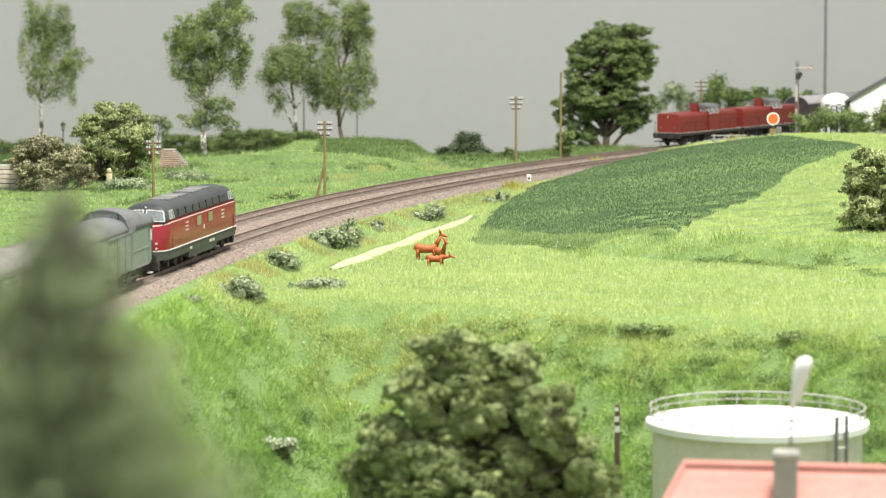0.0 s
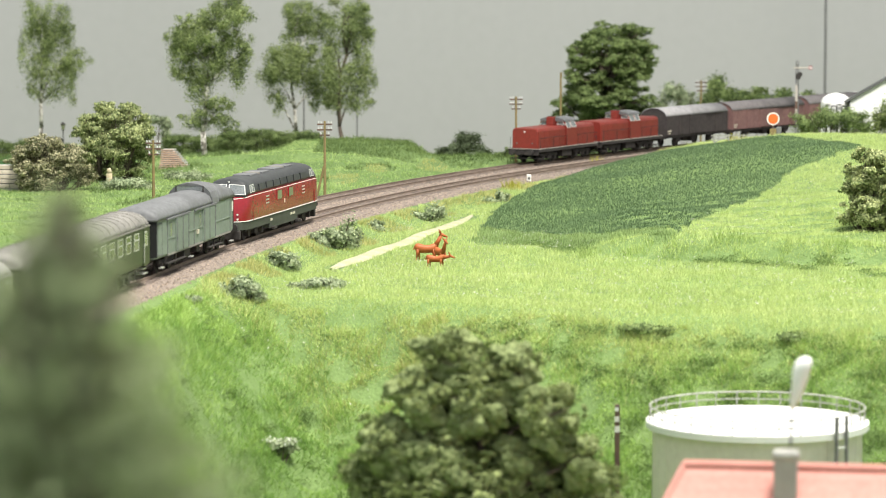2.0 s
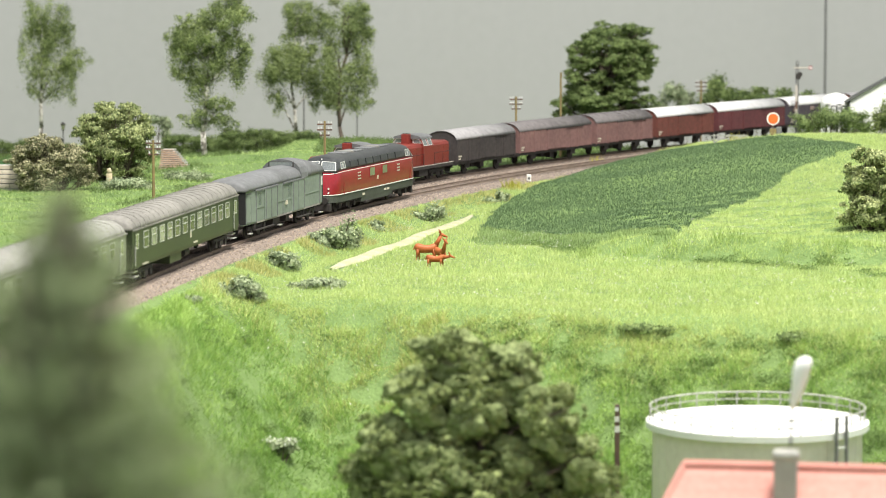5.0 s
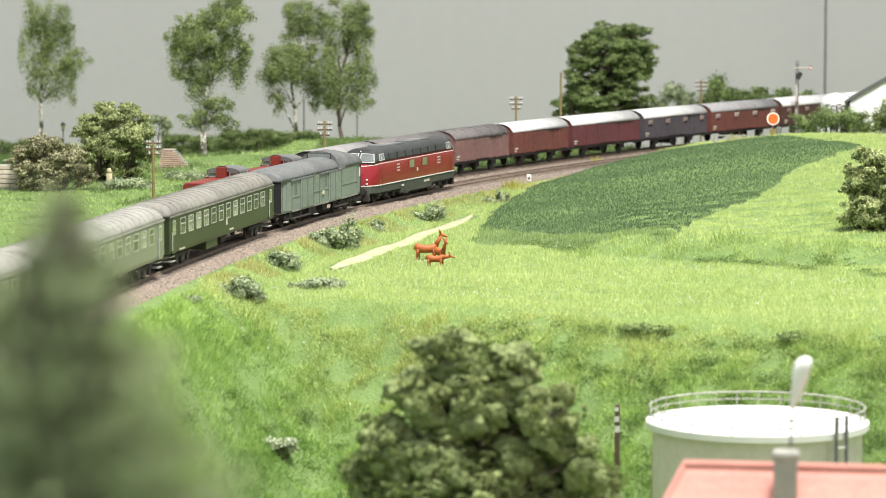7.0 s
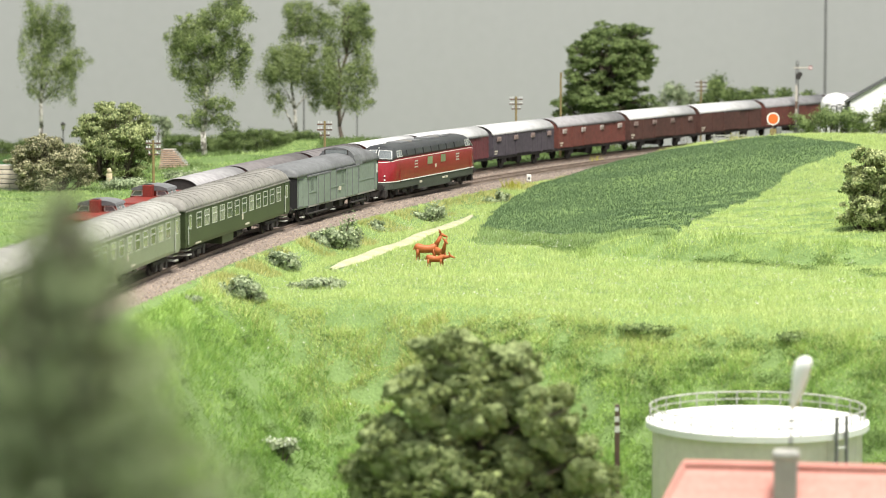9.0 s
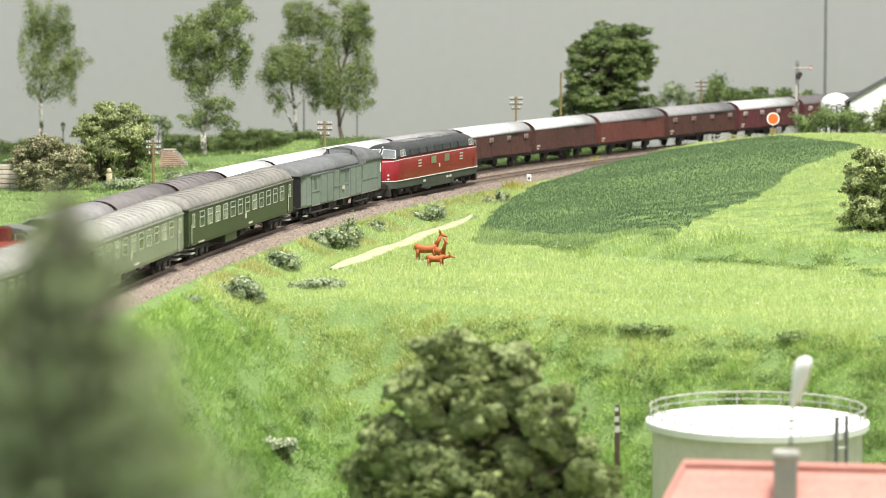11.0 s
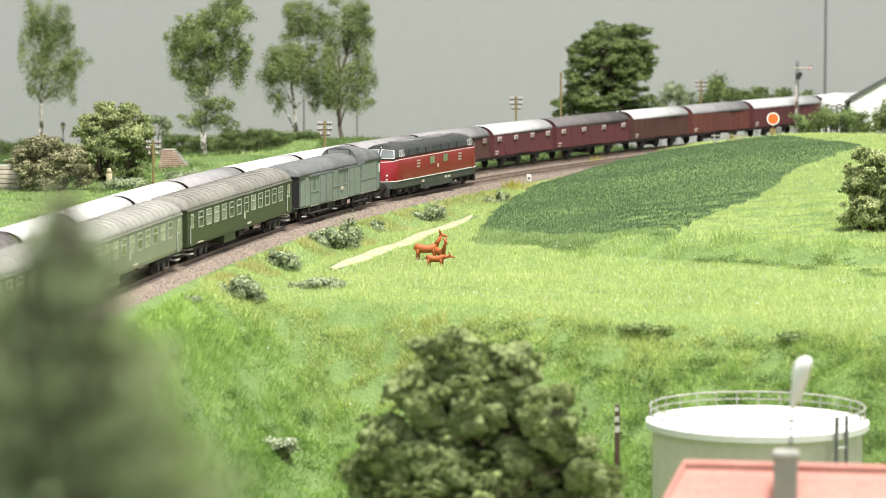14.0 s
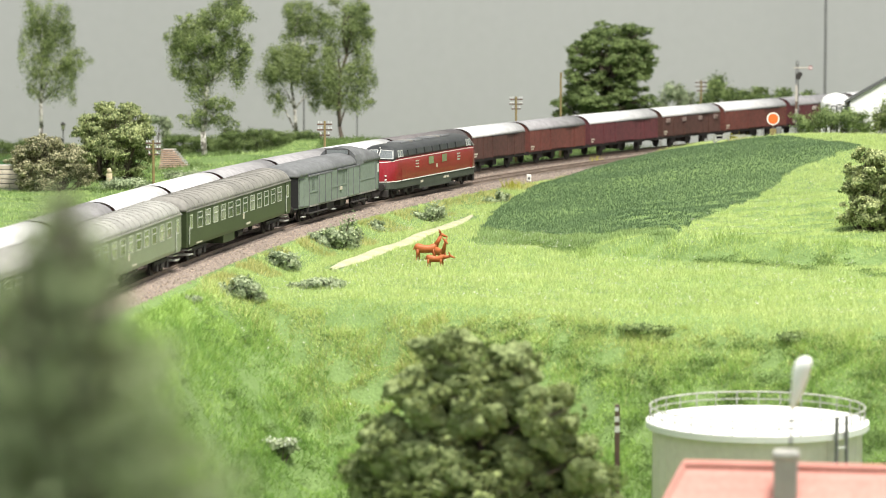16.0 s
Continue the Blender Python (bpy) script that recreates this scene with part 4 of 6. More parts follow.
# Dark fibre for rough growth and for shade coloured in before the hedge.
M_ROUGH_SHADE = leafy(mat("rough_and_shade_fibre", (0.20, 0.28, 0.09), (0.08, 0.125, 0.04), 0.85, scale=16, fine=70, island=0.6, spread=0.7), 0.25)
M_DRY = leafy(mat("dry_yellow_fibre", (0.60, 0.56, 0.24), (0.38, 0.42, 0.14), 0.85, scale=20, fine=70, island=0.6, spread=0.7), 0.3)
FIELD_EDGE = [(0.031, 2.772), (0.047, 2.950), (0.081, 3.115), (0.135, 3.300), (0.195, 3.370), (0.268, 3.380), (0.335, 3.250), (0.387, 3.109), (0.348, 3.036), (0.313, 2.993), (0.284, 2.896), (0.237, 2.745), (0.198, 2.652), (0.179, 2.574), (0.099, 2.690)]
MARGIN_EDGE = [(0.023, 2.663), (0.031, 2.772), (0.099, 2.690), (0.179, 2.574), (0.172, 2.526), (0.120, 2.600), (0.112, 2.552), (0.069, 2.625)]
BARE_SPOTS = [(-0.094, 3.155, 0.016, 0.045), (-0.064, 3.25, 0.016, 0.04), (-0.010, 3.32, 0.018, 0.045)]


def inside(x, y, poly):
    c = np.zeros(x.shape, bool)
    for (ax, ay), (bx, by) in zip(poly, poly[1:] + poly[:1]):
        hit = ((ay > y) != (by > y)) & (x < (bx - ax) * (y - ay) / (by - ay + 1e-12) + ax)
        c ^= hit
    return c


def blades(x, y, length, width, seed, lean=0.5, clump=0.0):
    """Corners of thin upright fibres that stand on the ground at x, y."""
    r = np.random.RandomState(seed)
    n = len(x)
    z = ground_height(x, y)
    base = np.stack([x, y, z - 0.0004], 1)
    ln = length * (0.55 + 0.75 * r.rand(n)) * (1 + clump * wave(x, y, 0.05, seed + 7))
    a = r.rand(n) * 6.283
    ha = np.stack([np.cos(a), np.sin(a), np.zeros(n)], 1)
    tilt = r.normal(size=(n, 2)) * lean
    tip = base + np.stack([tilt[:, 0], tilt[:, 1], np.ones(n)], 1) * (np.clip(ln, length * 0.2, None) / np.sqrt(1 + (tilt ** 2).sum(1)))[:, None]
    w = ha * (width * (0.7 + 0.6 * r.rand(n)))[:, None]
    return np.stack([base - w, base + w, tip], 1)


def scatter(n, x0, x1, y0, y1, seed):
    """Points in the fan that opens from the viewing side."""
    r = np.random.RandomState(seed)
    y = y0 + (y1 - y0) * r.rand(n)
    return (x0 + (x1 - x0) * r.rand(n)) * y, y


def on_path(x, y):
    cx = PATH_A[0] + (PATH_B[0] - PATH_A[0]) * (y - PATH_A[1]) / (PATH_B[1] - PATH_A[1])
    return (abs(x - cx) < 0.0075) & (y > PATH_A[1]) & (y < PATH_B[1])


PATH_A, PATH_B = (-0.0819, 2.4580), (0.0246, 2.8820)


def grow():
    gx, gy = scatter(1150000, -0.145, 0.20, 1.98, 3.95, 11)
    lat = beside(gx, gy)
    near = (lat < -0.063 - 0.003 * wave(gx, gy, 0.03, 2)) & ~on_path(gx, gy)
    edge = 2.185 - 0.45 * np.clip(gx, -0.3, 0.6)
    field = inside(gx + 0.0025 * wave(gx, gy, 0.03, 17), gy + 0.006 * wave(gx, gy, 0.05, 18), FIELD_EDGE) & near
    slope = near & ~field & (gy < edge + 0.012)
    bank = 2.54 - 0.45 * np.clip(gx - 0.11, 0, 0.5) + 0.012 * wave(gx, gy, 0.09, 14)
    brow = near & ~field & ~slope & (gx > 0.10) & (gy > bank - 0.006) & (gy < bank + 0.034) & (wave(gx, gy, 0.05, 23) > -0.1)
    margin = near & ~field & ~slope & inside(gx + 0.004 * wave(gx, gy, 0.03, 27), gy + 0.012 * wave(gx, gy, 0.04, 28), MARGIN_EDGE)
    brow &= ~margin
    strip = near & ~field & ~slope & ~brow & ~margin
    dry = strip & (wave(gx, gy, 0.10, 21) + 1.2 * smooth(-0.115, -0.07, lat) > 0.95) & (lat > -0.14)
    strip &= ~dry
    sets = [("meadow_grass", strip, 0.0034, 0.00021, M_MEADOW, "bright yellow-green meadow of short static grass", 0.35),
            ("field_grass", field, 0.0024, 0.00042, M_FIELD, "dark green sown field of dense short grass", 0.12),
            ("margin_grass", margin, 0.0036, 0.00026, M_MARGIN, "mid-green unmown margin below the dark field", 0.5),
            ("brow_grass", brow, 0.0062, 0.00024, M_BROW, "shaggy overhanging grass on the brow of the bank", 0.9),
            ("dry_grass", dry, 0.004, 0.0003, M_DRY, "straw-yellow dry grass beside the ballast", 0.4)]
    for name, mask, ln, wd, m, label, cl in sets:
        me = quads_mesh(name, blades(gx[mask], gy[mask], ln, wd, 31, 0.55, cl), m, 3)
        tagged(new(name, me), label, "grass", kind="stuff")
    sx, sy = scatter(430000, -0.15, 0.15, 1.86, 2.34, 12)
    lat = beside(sx, sy)
    edge = 2.185 - 0.45 * np.clip(sx, -0.3, 0.6)
    k = (lat < -0.07) & (sy < edge + 0.012 * wave(sx, sy, 0.05, 8) + 0.015)
    deep = smooth(0.0, 0.11, edge - sy + 0.03 * wave(sx, sy, 0.12, 22) + 0.03)
    pick = np.random.RandomState(9).rand(len(sx))
    green = 0.82 - 0.5 * np.exp(-((sx + 0.03) / 0.06) ** 2 - ((sy - 2.165) / 0.035) ** 2)
    deep *= 1 - 0.6 * np.exp(-((sx + 0.03) / 0.06) ** 2 - ((sy - 2.165) / 0.035) ** 2)
    for name, mask, m, label in (("slope_grass", k & (pick < deep), M_SLOPE, "tufted green grass on the embankment slope"),
                                 ("slope_top_grass", k & (pick >= deep) & (pick < deep + (1 - deep) * green), M_MEADOW, "bright grass along the top of the slope"),
                                 ("yellow_slope_grass", k & (pick >= deep + (1 - deep) * green), M_DRY, "yellowish dry grass fibres mixed into the slope")):
        me = quads_mesh(name, blades(sx[mask], sy[mask], 0.0060, 0.00027, 32, 0.85, 0.9), m, 3)
        tagged(new(name, me), label, "grass", kind="stuff")
    fx, fy = scatter(400000, -0.16, 0.16, 2.3, 4.15, 13)
    lat = beside(fx, fy)
    k = (lat > 0.046) & ((fx < 0.05) | (lat < 0.2))
    mottle = wave(fx, fy, 0.16, 24) + 0.5 * wave(fx, fy, 0.05, 25)
    spot = sum(np.exp(-((fx - a) / c) ** 2 - ((fy - b) / d) ** 2) for a, b, c, d in BARE_SPOTS)
    bare = k & (((lat < 0.11) & (mottle > 0.75)) | (spot + 0.2 * mottle > 0.4))
    # The low ground at left takes the dark fibre as painted hedge shade.
    rough = k & ~bare & ((mottle < -0.6) | ((fy > 3.36 + 0.05 * mottle) & (fx > -0.13)) | (fy > 3.58 + 0.04 * mottle) | ((fx < -0.17) & (fy > 3.42 + 0.03 * mottle)))
    for name, mask, ln, m, label in (("bank_grass", k & ~bare & ~rough, 0.0034, M_FARGRASS, "green grass on the bank beyond the tracks"),
                                     ("rough_shaded_bank_grass", rough, 0.0050, M_ROUGH_SHADE, "rough dark growth on the far bank, with hedge shade coloured in"),
                                     ("dry_bank_grass", bare, 0.003, M_DRY, "dry straw-coloured patches on the far bank")):
        me = quads_mesh(name, blades(fx[mask], fy[mask], ln, 0.00032, 33, 0.6, 0.5), m, 3)
        tagged(new(name, me), label, "grass", kind="stuff")

    r = np.random.RandomState(55)
    fx, fy = scatter(9500, -0.06, 0.14, 2.15, 2.9, 56)
    k = (beside(fx, fy) < -0.08) & ~inside(fx, fy, FIELD_EDGE) & (wave(fx, fy, 0.12, 57) > -0.1)
    fx, fy = fx[k], fy[k]
    c = np.stack([fx, fy, ground_height(fx, fy) + 0.0034], 1)[:, None, :]
    q = r.normal(size=(len(fx), 4, 3)) * 0.00032
    tagged(new("meadow_flowers", quads_mesh("meadow_flowers", c + q, M_FLOWER)), "tiny white flower specks strewn through the meadow", "flowers", kind="stuff")


grow()


def sand_path():
    bm = bmesh.new()
    prev = None
    for k in range(41):
        u = k / 40
        x, y = PATH_A[0] + (PATH_B[0] - PATH_A[0]) * u, PATH_A[1] + (PATH_B[1] - PATH_A[1]) * u
        w = 0.0082 * (1 - 0.25 * u) * min(1, 6 * u + 0.2, 6 * (1 - u) + 0.2)
        row = []
        for j in range(7):
            o = (j / 3 - 1) * w
            row.append(bm.verts.new((x + o, y - o * 0.3, float(ground_height(x + o, y - o * 0.3)[0]) + 0.0016 * (1 - (j / 3 - 1) ** 4) + 0.0003)))
        if prev:
            for j in range(6):
                bm.faces.new((prev[j], row[j], row[j + 1], prev[j + 1]))
        prev = row
    tagged(part("sand_path", bm, M_SAND, None, scale=1, smooth=True), "pale sandy footpath through the meadow", "path", kind="structure")


sand_path()


def stand(x, y, sink=0.0):
    return (x, y, float(ground_height(x, y)[0]) - sink)


# ---- trees and bushes ----
def dome(seed, n, cx, cz, hw, hh, rad, sep, depth=0.8, flat=0.75, low=-1.0):
    """Foliage clumps (x, y, z, rx, ry, rz) strewn through a rounded crown, kept apart by sep."""
    r = random.Random(seed)
    out = []
    for k in range(n * 60):
        v = Vector((r.uniform(-1, 1), r.uniform(-1, 1), r.uniform(low, 1)))
        if 0.35 < (abs(v.x) ** 3 + abs(v.y) ** 3 + abs(v.z) ** 3) ** (1 / 3) < 0.95:
            c = (cx + v.x * hw, v.y * hw * depth, cz + v.z * hh)
            if all((Vector(c) - Vector(o[:3])).length > sep for o in out):
                q = rad * r.uniform(0.75, 1.25)
                out.append((*c, q, q * 0.9, q * flat))
        if len(out) == n:
            break
    return out


tree("birch_tree", stand(-0.4752, 4.0000), [(0.30, 0.09, 16.50, 1.86, 1.58, 2.32), (1.74, 0.39, 15.05, 1.86, 1.58, 2.20), (-1.18, -0.24, 12.74, 1.16, 0.99, 2.61), (1.41, 0.03, 11.29, 2.61, 2.22, 2.20), (3.45, 0.64, 12.45, 1.62, 1.38, 1.51), (0.57, 0.69, 14.18, 1.74, 1.48, 2.32), (3.13, -0.35, 9.55, 0.93, 0.79, 1.62), (-0.64, -0.31, 9.55, 1.04, 0.89, 1.16), (2.44, -0.57, 16.50, 1.28, 1.08, 1.62), (-0.56, -0.10, 16.78, 1.62, 1.38, 1.39)], (15.60, 0.28), 36000, 0.07, M_LEAF_BIRCH, M_BIRCH, 41,
     "tall birch with hanging green foliage behind the hedge", droop=1.3, clumps=7, spread=1.12, fuzz=0.22)
tree("birch_tree", stand(-0.2550, 3.6200), [(1.81, -1.04, 13.28, 2.20, 1.87, 1.68), (-0.83, -0.11, 11.19, 2.52, 2.14, 1.84), (-2.15, 0.23, 8.83, 1.57, 1.34, 1.57), (0.73, -0.47, 8.57, 2.10, 1.78, 1.84), (3.09, 0.20, 8.05, 1.15, 0.98, 1.99), (-0.59, 0.17, 6.48, 1.89, 1.61, 1.47), (1.24, -0.65, 4.90, 1.36, 1.16, 1.15), (-0.88, 0.10, 3.33, 1.68, 1.43, 0.94), (2.58, -0.35, 11.19, 1.47, 1.25, 1.47), (-2.56, -0.10, 10.41, 1.15, 0.98, 1.57), (1.75, -0.27, 3.59, 1.26, 1.07, 1.05), (2.90, 0.10, 13.70, 1.70, 1.40, 1.20), (0.20, 0.20, 12.60, 1.70, 1.40, 1.20), (3.70, 0.00, 9.60, 1.20, 1.00, 1.60), (-2.10, 0.00, 11.40, 1.40, 1.20, 1.20), (1.30, -0.30, 9.90, 1.70, 1.40, 1.50)], (12.7, 0.30), 62000, 0.07, M_LEAF_BIRCH, M_BIRCH, 42,
     "birch with white mottled trunk and light green crown", droop=1.1, clumps=7, spread=1.12, fuzz=0.22)
tree("birch_tree", stand(-0.1705, 3.9000), [(0.78, 0.42, 16.79, 2.15, 1.83, 1.58), (2.19, -0.10, 15.39, 1.70, 1.44, 1.58), (-0.64, -0.93, 12.01, 2.71, 2.31, 2.04), (-2.07, 0.06, 10.59, 1.36, 1.15, 1.98), (1.32, 0.54, 10.87, 1.92, 1.63, 1.92), (-1.51, -0.20, 8.33, 1.02, 0.87, 1.24), (2.17, -0.28, 8.90, 1.02, 0.87, 1.58), (-0.08, -0.23, 13.41, 2.04, 1.73, 1.36), (0.22, 0.59, 15.39, 1.36, 1.15, 1.58)], (14.5, 0.26), 44000, 0.07, M_LEAF_BIRCH, M_BIRCH, 43,
     "birch with pale trunk and rounded hanging crown", droop=1.2, clumps=7, spread=1.12, fuzz=0.22)
tree("birch_tree", stand(-0.1163, 3.8500), [(0.43, 1.20, 16.17, 2.51, 2.14, 1.67), (2.09, 0.23, 13.10, 1.34, 1.14, 2.23), (-0.70, 0.63, 12.55, 1.56, 1.33, 2.01), (2.64, 0.39, 10.04, 1.12, 0.95, 2.12), (0.13, -0.27, 9.48, 2.23, 1.90, 1.95), (-1.26, -0.50, 10.88, 1.23, 1.04, 1.67), (1.24, 0.26, 7.25, 1.67, 1.42, 1.12), (-0.71, 0.07, 7.53, 1.23, 1.04, 1.12), (0.97, -0.31, 14.49, 2.23, 1.90, 1.45), (2.10, -0.31, 16.17, 1.12, 0.95, 1.34)], (14.5, 0.26), 46000, 0.07, M_LEAF_BIRCH, M_BARK, 44,
     "tall birch with dense light green crown beside another", droop=1.2, lean=0.02, clumps=7, spread=1.12, fuzz=0.22)
OAK = dome(45, 66, 0.25, 12.0, 4.5, 5.0, 1.45, 1.25, flat=0.6, low=-0.9) + dome(46, 8, -3.4, 7.2, 1.7, 3.2, 1.15, 1.2) + dome(47, 5, 2.6, 7.2, 1.9, 1.2, 1.0, 1.1)
tree("broadleaf_tree", stand(0.1919, 3.9500), OAK, (11.46, 0.55), 190000, 0.085, M_LEAF_OAK, M_BARK, 45,
     "large round-crowned broadleaf tree with dense clumped foliage", flat=0.35, shell=0.5, clumps=7, spread=1.0, fuzz=0.14)
bush("shrub", stand(0.2948, 4.3000), [(-0.33, 0.31, 14.24, 1.50, 1.27, 1.50), (1.24, 0.31, 13.31, 1.25, 1.06, 1.25), (-1.88, 0.19, 13.00, 1.00, 0.85, 0.87)], 2500, 0.13, M_LEAF_GREY, 46, "grey-green rounded shrub behind the goods line")
bush("shrub", stand(0.3486, 4.3000), [(0.29, 0.38, 14.34, 2.00, 1.70, 1.87), (-1.26, -0.19, 13.10, 1.50, 1.27, 1.37), (2.17, 0.25, 13.41, 1.50, 1.27, 1.25)], 3500, 0.13, M_LEAF_OAK, 47, "green leafy shrub behind the goods line")
bush("hedge_bush", stand(0.4202, 4.3000), [(-1.89, -0.26, 14.14, 1.62, 1.38, 0.87), (0.61, 0.13, 13.83, 1.75, 1.48, 1.12), (3.42, -0.24, 13.52, 1.37, 1.17, 1.00), (-3.76, -0.07, 13.83, 1.25, 1.06, 0.87), (4.37, -0.44, 12.58, 1.00, 0.85, 1.00)], 3500, 0.13, M_LEAF_OAK, 48, "low green hedge of bushes on the skyline", "hedge")
bush("hedge_bush", stand(0.3977, 3.5000), [(-2.04, -0.39, 1.62, 1.52, 1.29, 1.02), (-0.01, 0.81, 1.76, 1.73, 1.47, 1.12), (2.02, -0.46, 1.72, 1.73, 1.47, 1.12), (3.30, 0.16, 1.10, 0.81, 0.69, 0.71)], 9000, 0.07, M_LEAF_MID, 49, "dense green bushes beside the white building", "hedge")
bush("leafy_bush", stand(0.3240, 2.5600), dome(50, 32, 0.35, 2.6, 2.1, 2.8, 0.95, 0.75), 36000, 0.085, M_LEAF_BUSH, 50, "tall glossy-leaved bush on the bright bank", clumps=4)
bush("leafy_bush", stand(0.4468, 3.4500), [(-0.27, -0.30, 1.56, 1.00, 0.85, 1.20), (0.57, -0.35, 2.31, 1.00, 0.85, 1.30)], 1800, 0.09, M_LEAF_DARK, 51, "dark bush at the corner of the white building")
bush("garden_tree", stand(-0.3080, 3.1300), dome(52, 44, 0.15, 3.0, 3.0, 2.9, 1.05, 0.8) + [(-0.6, 0, 5.9, 0.9, 0.8, 0.6), (1.5, 0, 5.7, 1.0, 0.8, 0.7), (3.0, 0, 2.2, 0.8, 0.8, 1.4)], 46000, 0.08, M_LEAF_BUSH, 52, "bushy garden tree with glossy light green leaves", "tree", clumps=4)
bush("flowering_bush", stand(-0.3563, 3.0500), dome(53, 36, -0.3, 2.1, 2.6, 2.1, 0.95, 0.72) + [(2.2, 0, 1.6, 1.1, 1.0, 1.1), (3.0, 0.1, 1.0, 1.0, 0.9, 0.8)], 38000, 0.07, M_LEAF_PALE, 53, "cream-flowering garden bush beside the steps", clumps=4)
bush("shrub", stand(-0.3362, 3.2000), [(-0.22, 0.58, 2.14, 1.39, 1.18, 1.39), (-0.70, 0.16, 0.74, 1.21, 1.03, 0.93), (0.70, -0.16, 0.28, 1.21, 1.03, 0.74)], 3200, 0.08, M_LEAF_GREY, 54, "grey-green shrub between the garden bushes")
bush("dark_bush", stand(0.0240, 3.5000), [(0.3, 0.08, 1.5, 1.4, 1.2, 1.0), (-1.2, -0.37, 0.9, 1.2, 1.04, 0.75), (1.4, -0.22, 0.7, 0.9, 0.8, 1.1), (-2.1, 0.21, 0.7, 0.9, 0.78, 0.5), (-0.2, 0, 2.1, 0.8, 0.7, 0.6)], 6500, 0.085, M_LEAF_SHADE, 55, "dull dark green bush beyond the tracks")
bush("dark_bush", stand(0.0640, 3.4500), [(0.10, 0.17, 0.32, 0.60, 0.51, 0.60), (-0.50, 0.19, 0.02, 0.40, 0.34, 0.40)], 900, 0.08, M_LEAF_OAK, 56, "small green bush beside a telegraph pole")
bush("dark_bush", stand(0.1262, 3.5000), [(-0.10, 0.29, 0.90, 0.81, 0.69, 0.71), (0.50, 0.03, 2.03, 0.71, 0.60, 1.12)], 1600, 0.09, M_LEAF_OAK, 57, "small bush at the foot of a pole")
for k, (bx, by, cl, n, m) in enumerate((
        (-0.1174, 2.4500, [(-0.28, -0.24, 0.70, 0.59, 0.50, 0.63), (0.50, -0.01, 0.64, 0.56, 0.47, 0.56)], 2200, M_LEAF_GREY),
        (-0.1373, 2.2500, [(-0.65, 0.31, 0.52, 0.71, 0.61, 0.49), (0.33, 0.24, 0.72, 0.84, 0.72, 0.52), (1.15, -0.01, 0.43, 0.52, 0.44, 0.39)], 3000, M_LEAF_GREY),
        (-0.1639, 2.1920, [(0.00, -0.02, 0.32, 0.48, 0.41, 0.29)], 800, M_LEAF_GREY),
        (-0.0868, 2.6060, [(-0.56, -0.23, 0.67, 0.81, 0.69, 0.59), (0.44, -0.24, 0.90, 0.74, 0.63, 0.74), (1.37, -0.25, 1.19, 0.59, 0.50, 0.52)], 2800, M_LEAF_GREY),
        (-0.0532, 2.7420, [(0.00, 0.23, 0.47, 0.59, 0.50, 0.47)], 800, M_LEAF_GREY),
        (-0.0186, 2.8580, [(-0.20, 0.11, 0.33, 0.81, 0.69, 0.37), (1.02, -0.23, 0.82, 0.65, 0.55, 0.41)], 1200, M_LEAF_GREY),
        (0.0443, 3.0080, [(0.00, -0.05, 0.35, 0.60, 0.51, 0.39), (0.78, -0.19, 0.70, 0.43, 0.37, 0.39)], 700, M_LEAF_GREY),
        (-0.0875, 2.3320, [(0.00, -0.25, 0.35, 0.87, 0.74, 0.45), (-1.01, 0.11, 0.25, 0.6, 0.40, 0.35), (1.00, 0.08, 0.4, 0.6, 0.45, 0.4)], 2600, M_LEAF_GREY),
        (-0.2406, 3.1720, [(-0.46, -0.02, 0.46, 1.19, 1.01, 0.41), (0.91, -0.23, 0.56, 1.00, 0.85, 0.37)], 1500, M_LEAF_GREY),
        (-0.2802, 3.0260, [(-0.44, 0.23, 0.58, 1.50, 1.28, 0.49), (0.89, 0.44, 0.44, 0.97, 0.83, 0.40)], 1800, M_LEAF_GREY),
        (-0.1407, 2.9640, [(-0.21, -0.05, 0.25, 0.77, 0.65, 0.26), (0.65, -0.26, 0.34, 0.60, 0.51, 0.30)], 900, M_LEAF_OAK),
        (0.1288, 2.1440, [(0.00, -0.52, 0.30, 1.17, 0.99, 0.31)], 1500, M_LEAF_MID),
        (0.2235, 2.0940, [(-0.30, -0.14, 0.24, 0.90, 0.77, 0.27)], 800, M_LEAF_MID),
        (0.0987, 2.6100, [(0.37, -0.35, 0.11, 0.80, 0.68, 0.22), (-1.10, 0.32, 0.00, 0.88, 0.75, 0.18)], 900, M_LEAF_MID))):
    bush("grass_tussock" if k > 9 else "low_shrub", stand(bx, by, 0.002), [(a, b, c * 0.8, d * 1.25, e * 1.2, max(f, c) * 1.05) for a, b, c, d, e, f in cl], int(n * 1.5), 0.08, m, 60 + k,
         "low tussock of taller green growth in the meadow" if k > 9 else "low grey-green shrub beside the ballast", "tussock" if k > 9 else "shrub", "tussocks in the meadow" if k > 9 else "shrubs along the track")
flowers = bush("flowering_shrub", stand(-0.1007, 2.0920), [(-0.39, -0.13, 0.61, 0.60, 0.51, 0.42), (0.43, 0.15, 0.61, 0.60, 0.51, 0.42)], 1700, 0.075, M_LEAF_GREY, 80, "low shrub with white flowers on the slope", "shrub")
ob = new("blossom", quads_mesh("blossom", leaves([(-0.39, -0.23, 0.86, 0.66, 0.56, 0.33), (0.43, 0.12, 0.89, 0.60, 0.51, 0.30)], 260, 0.06, 81), M_FLOWER))
ob.parent = flowers
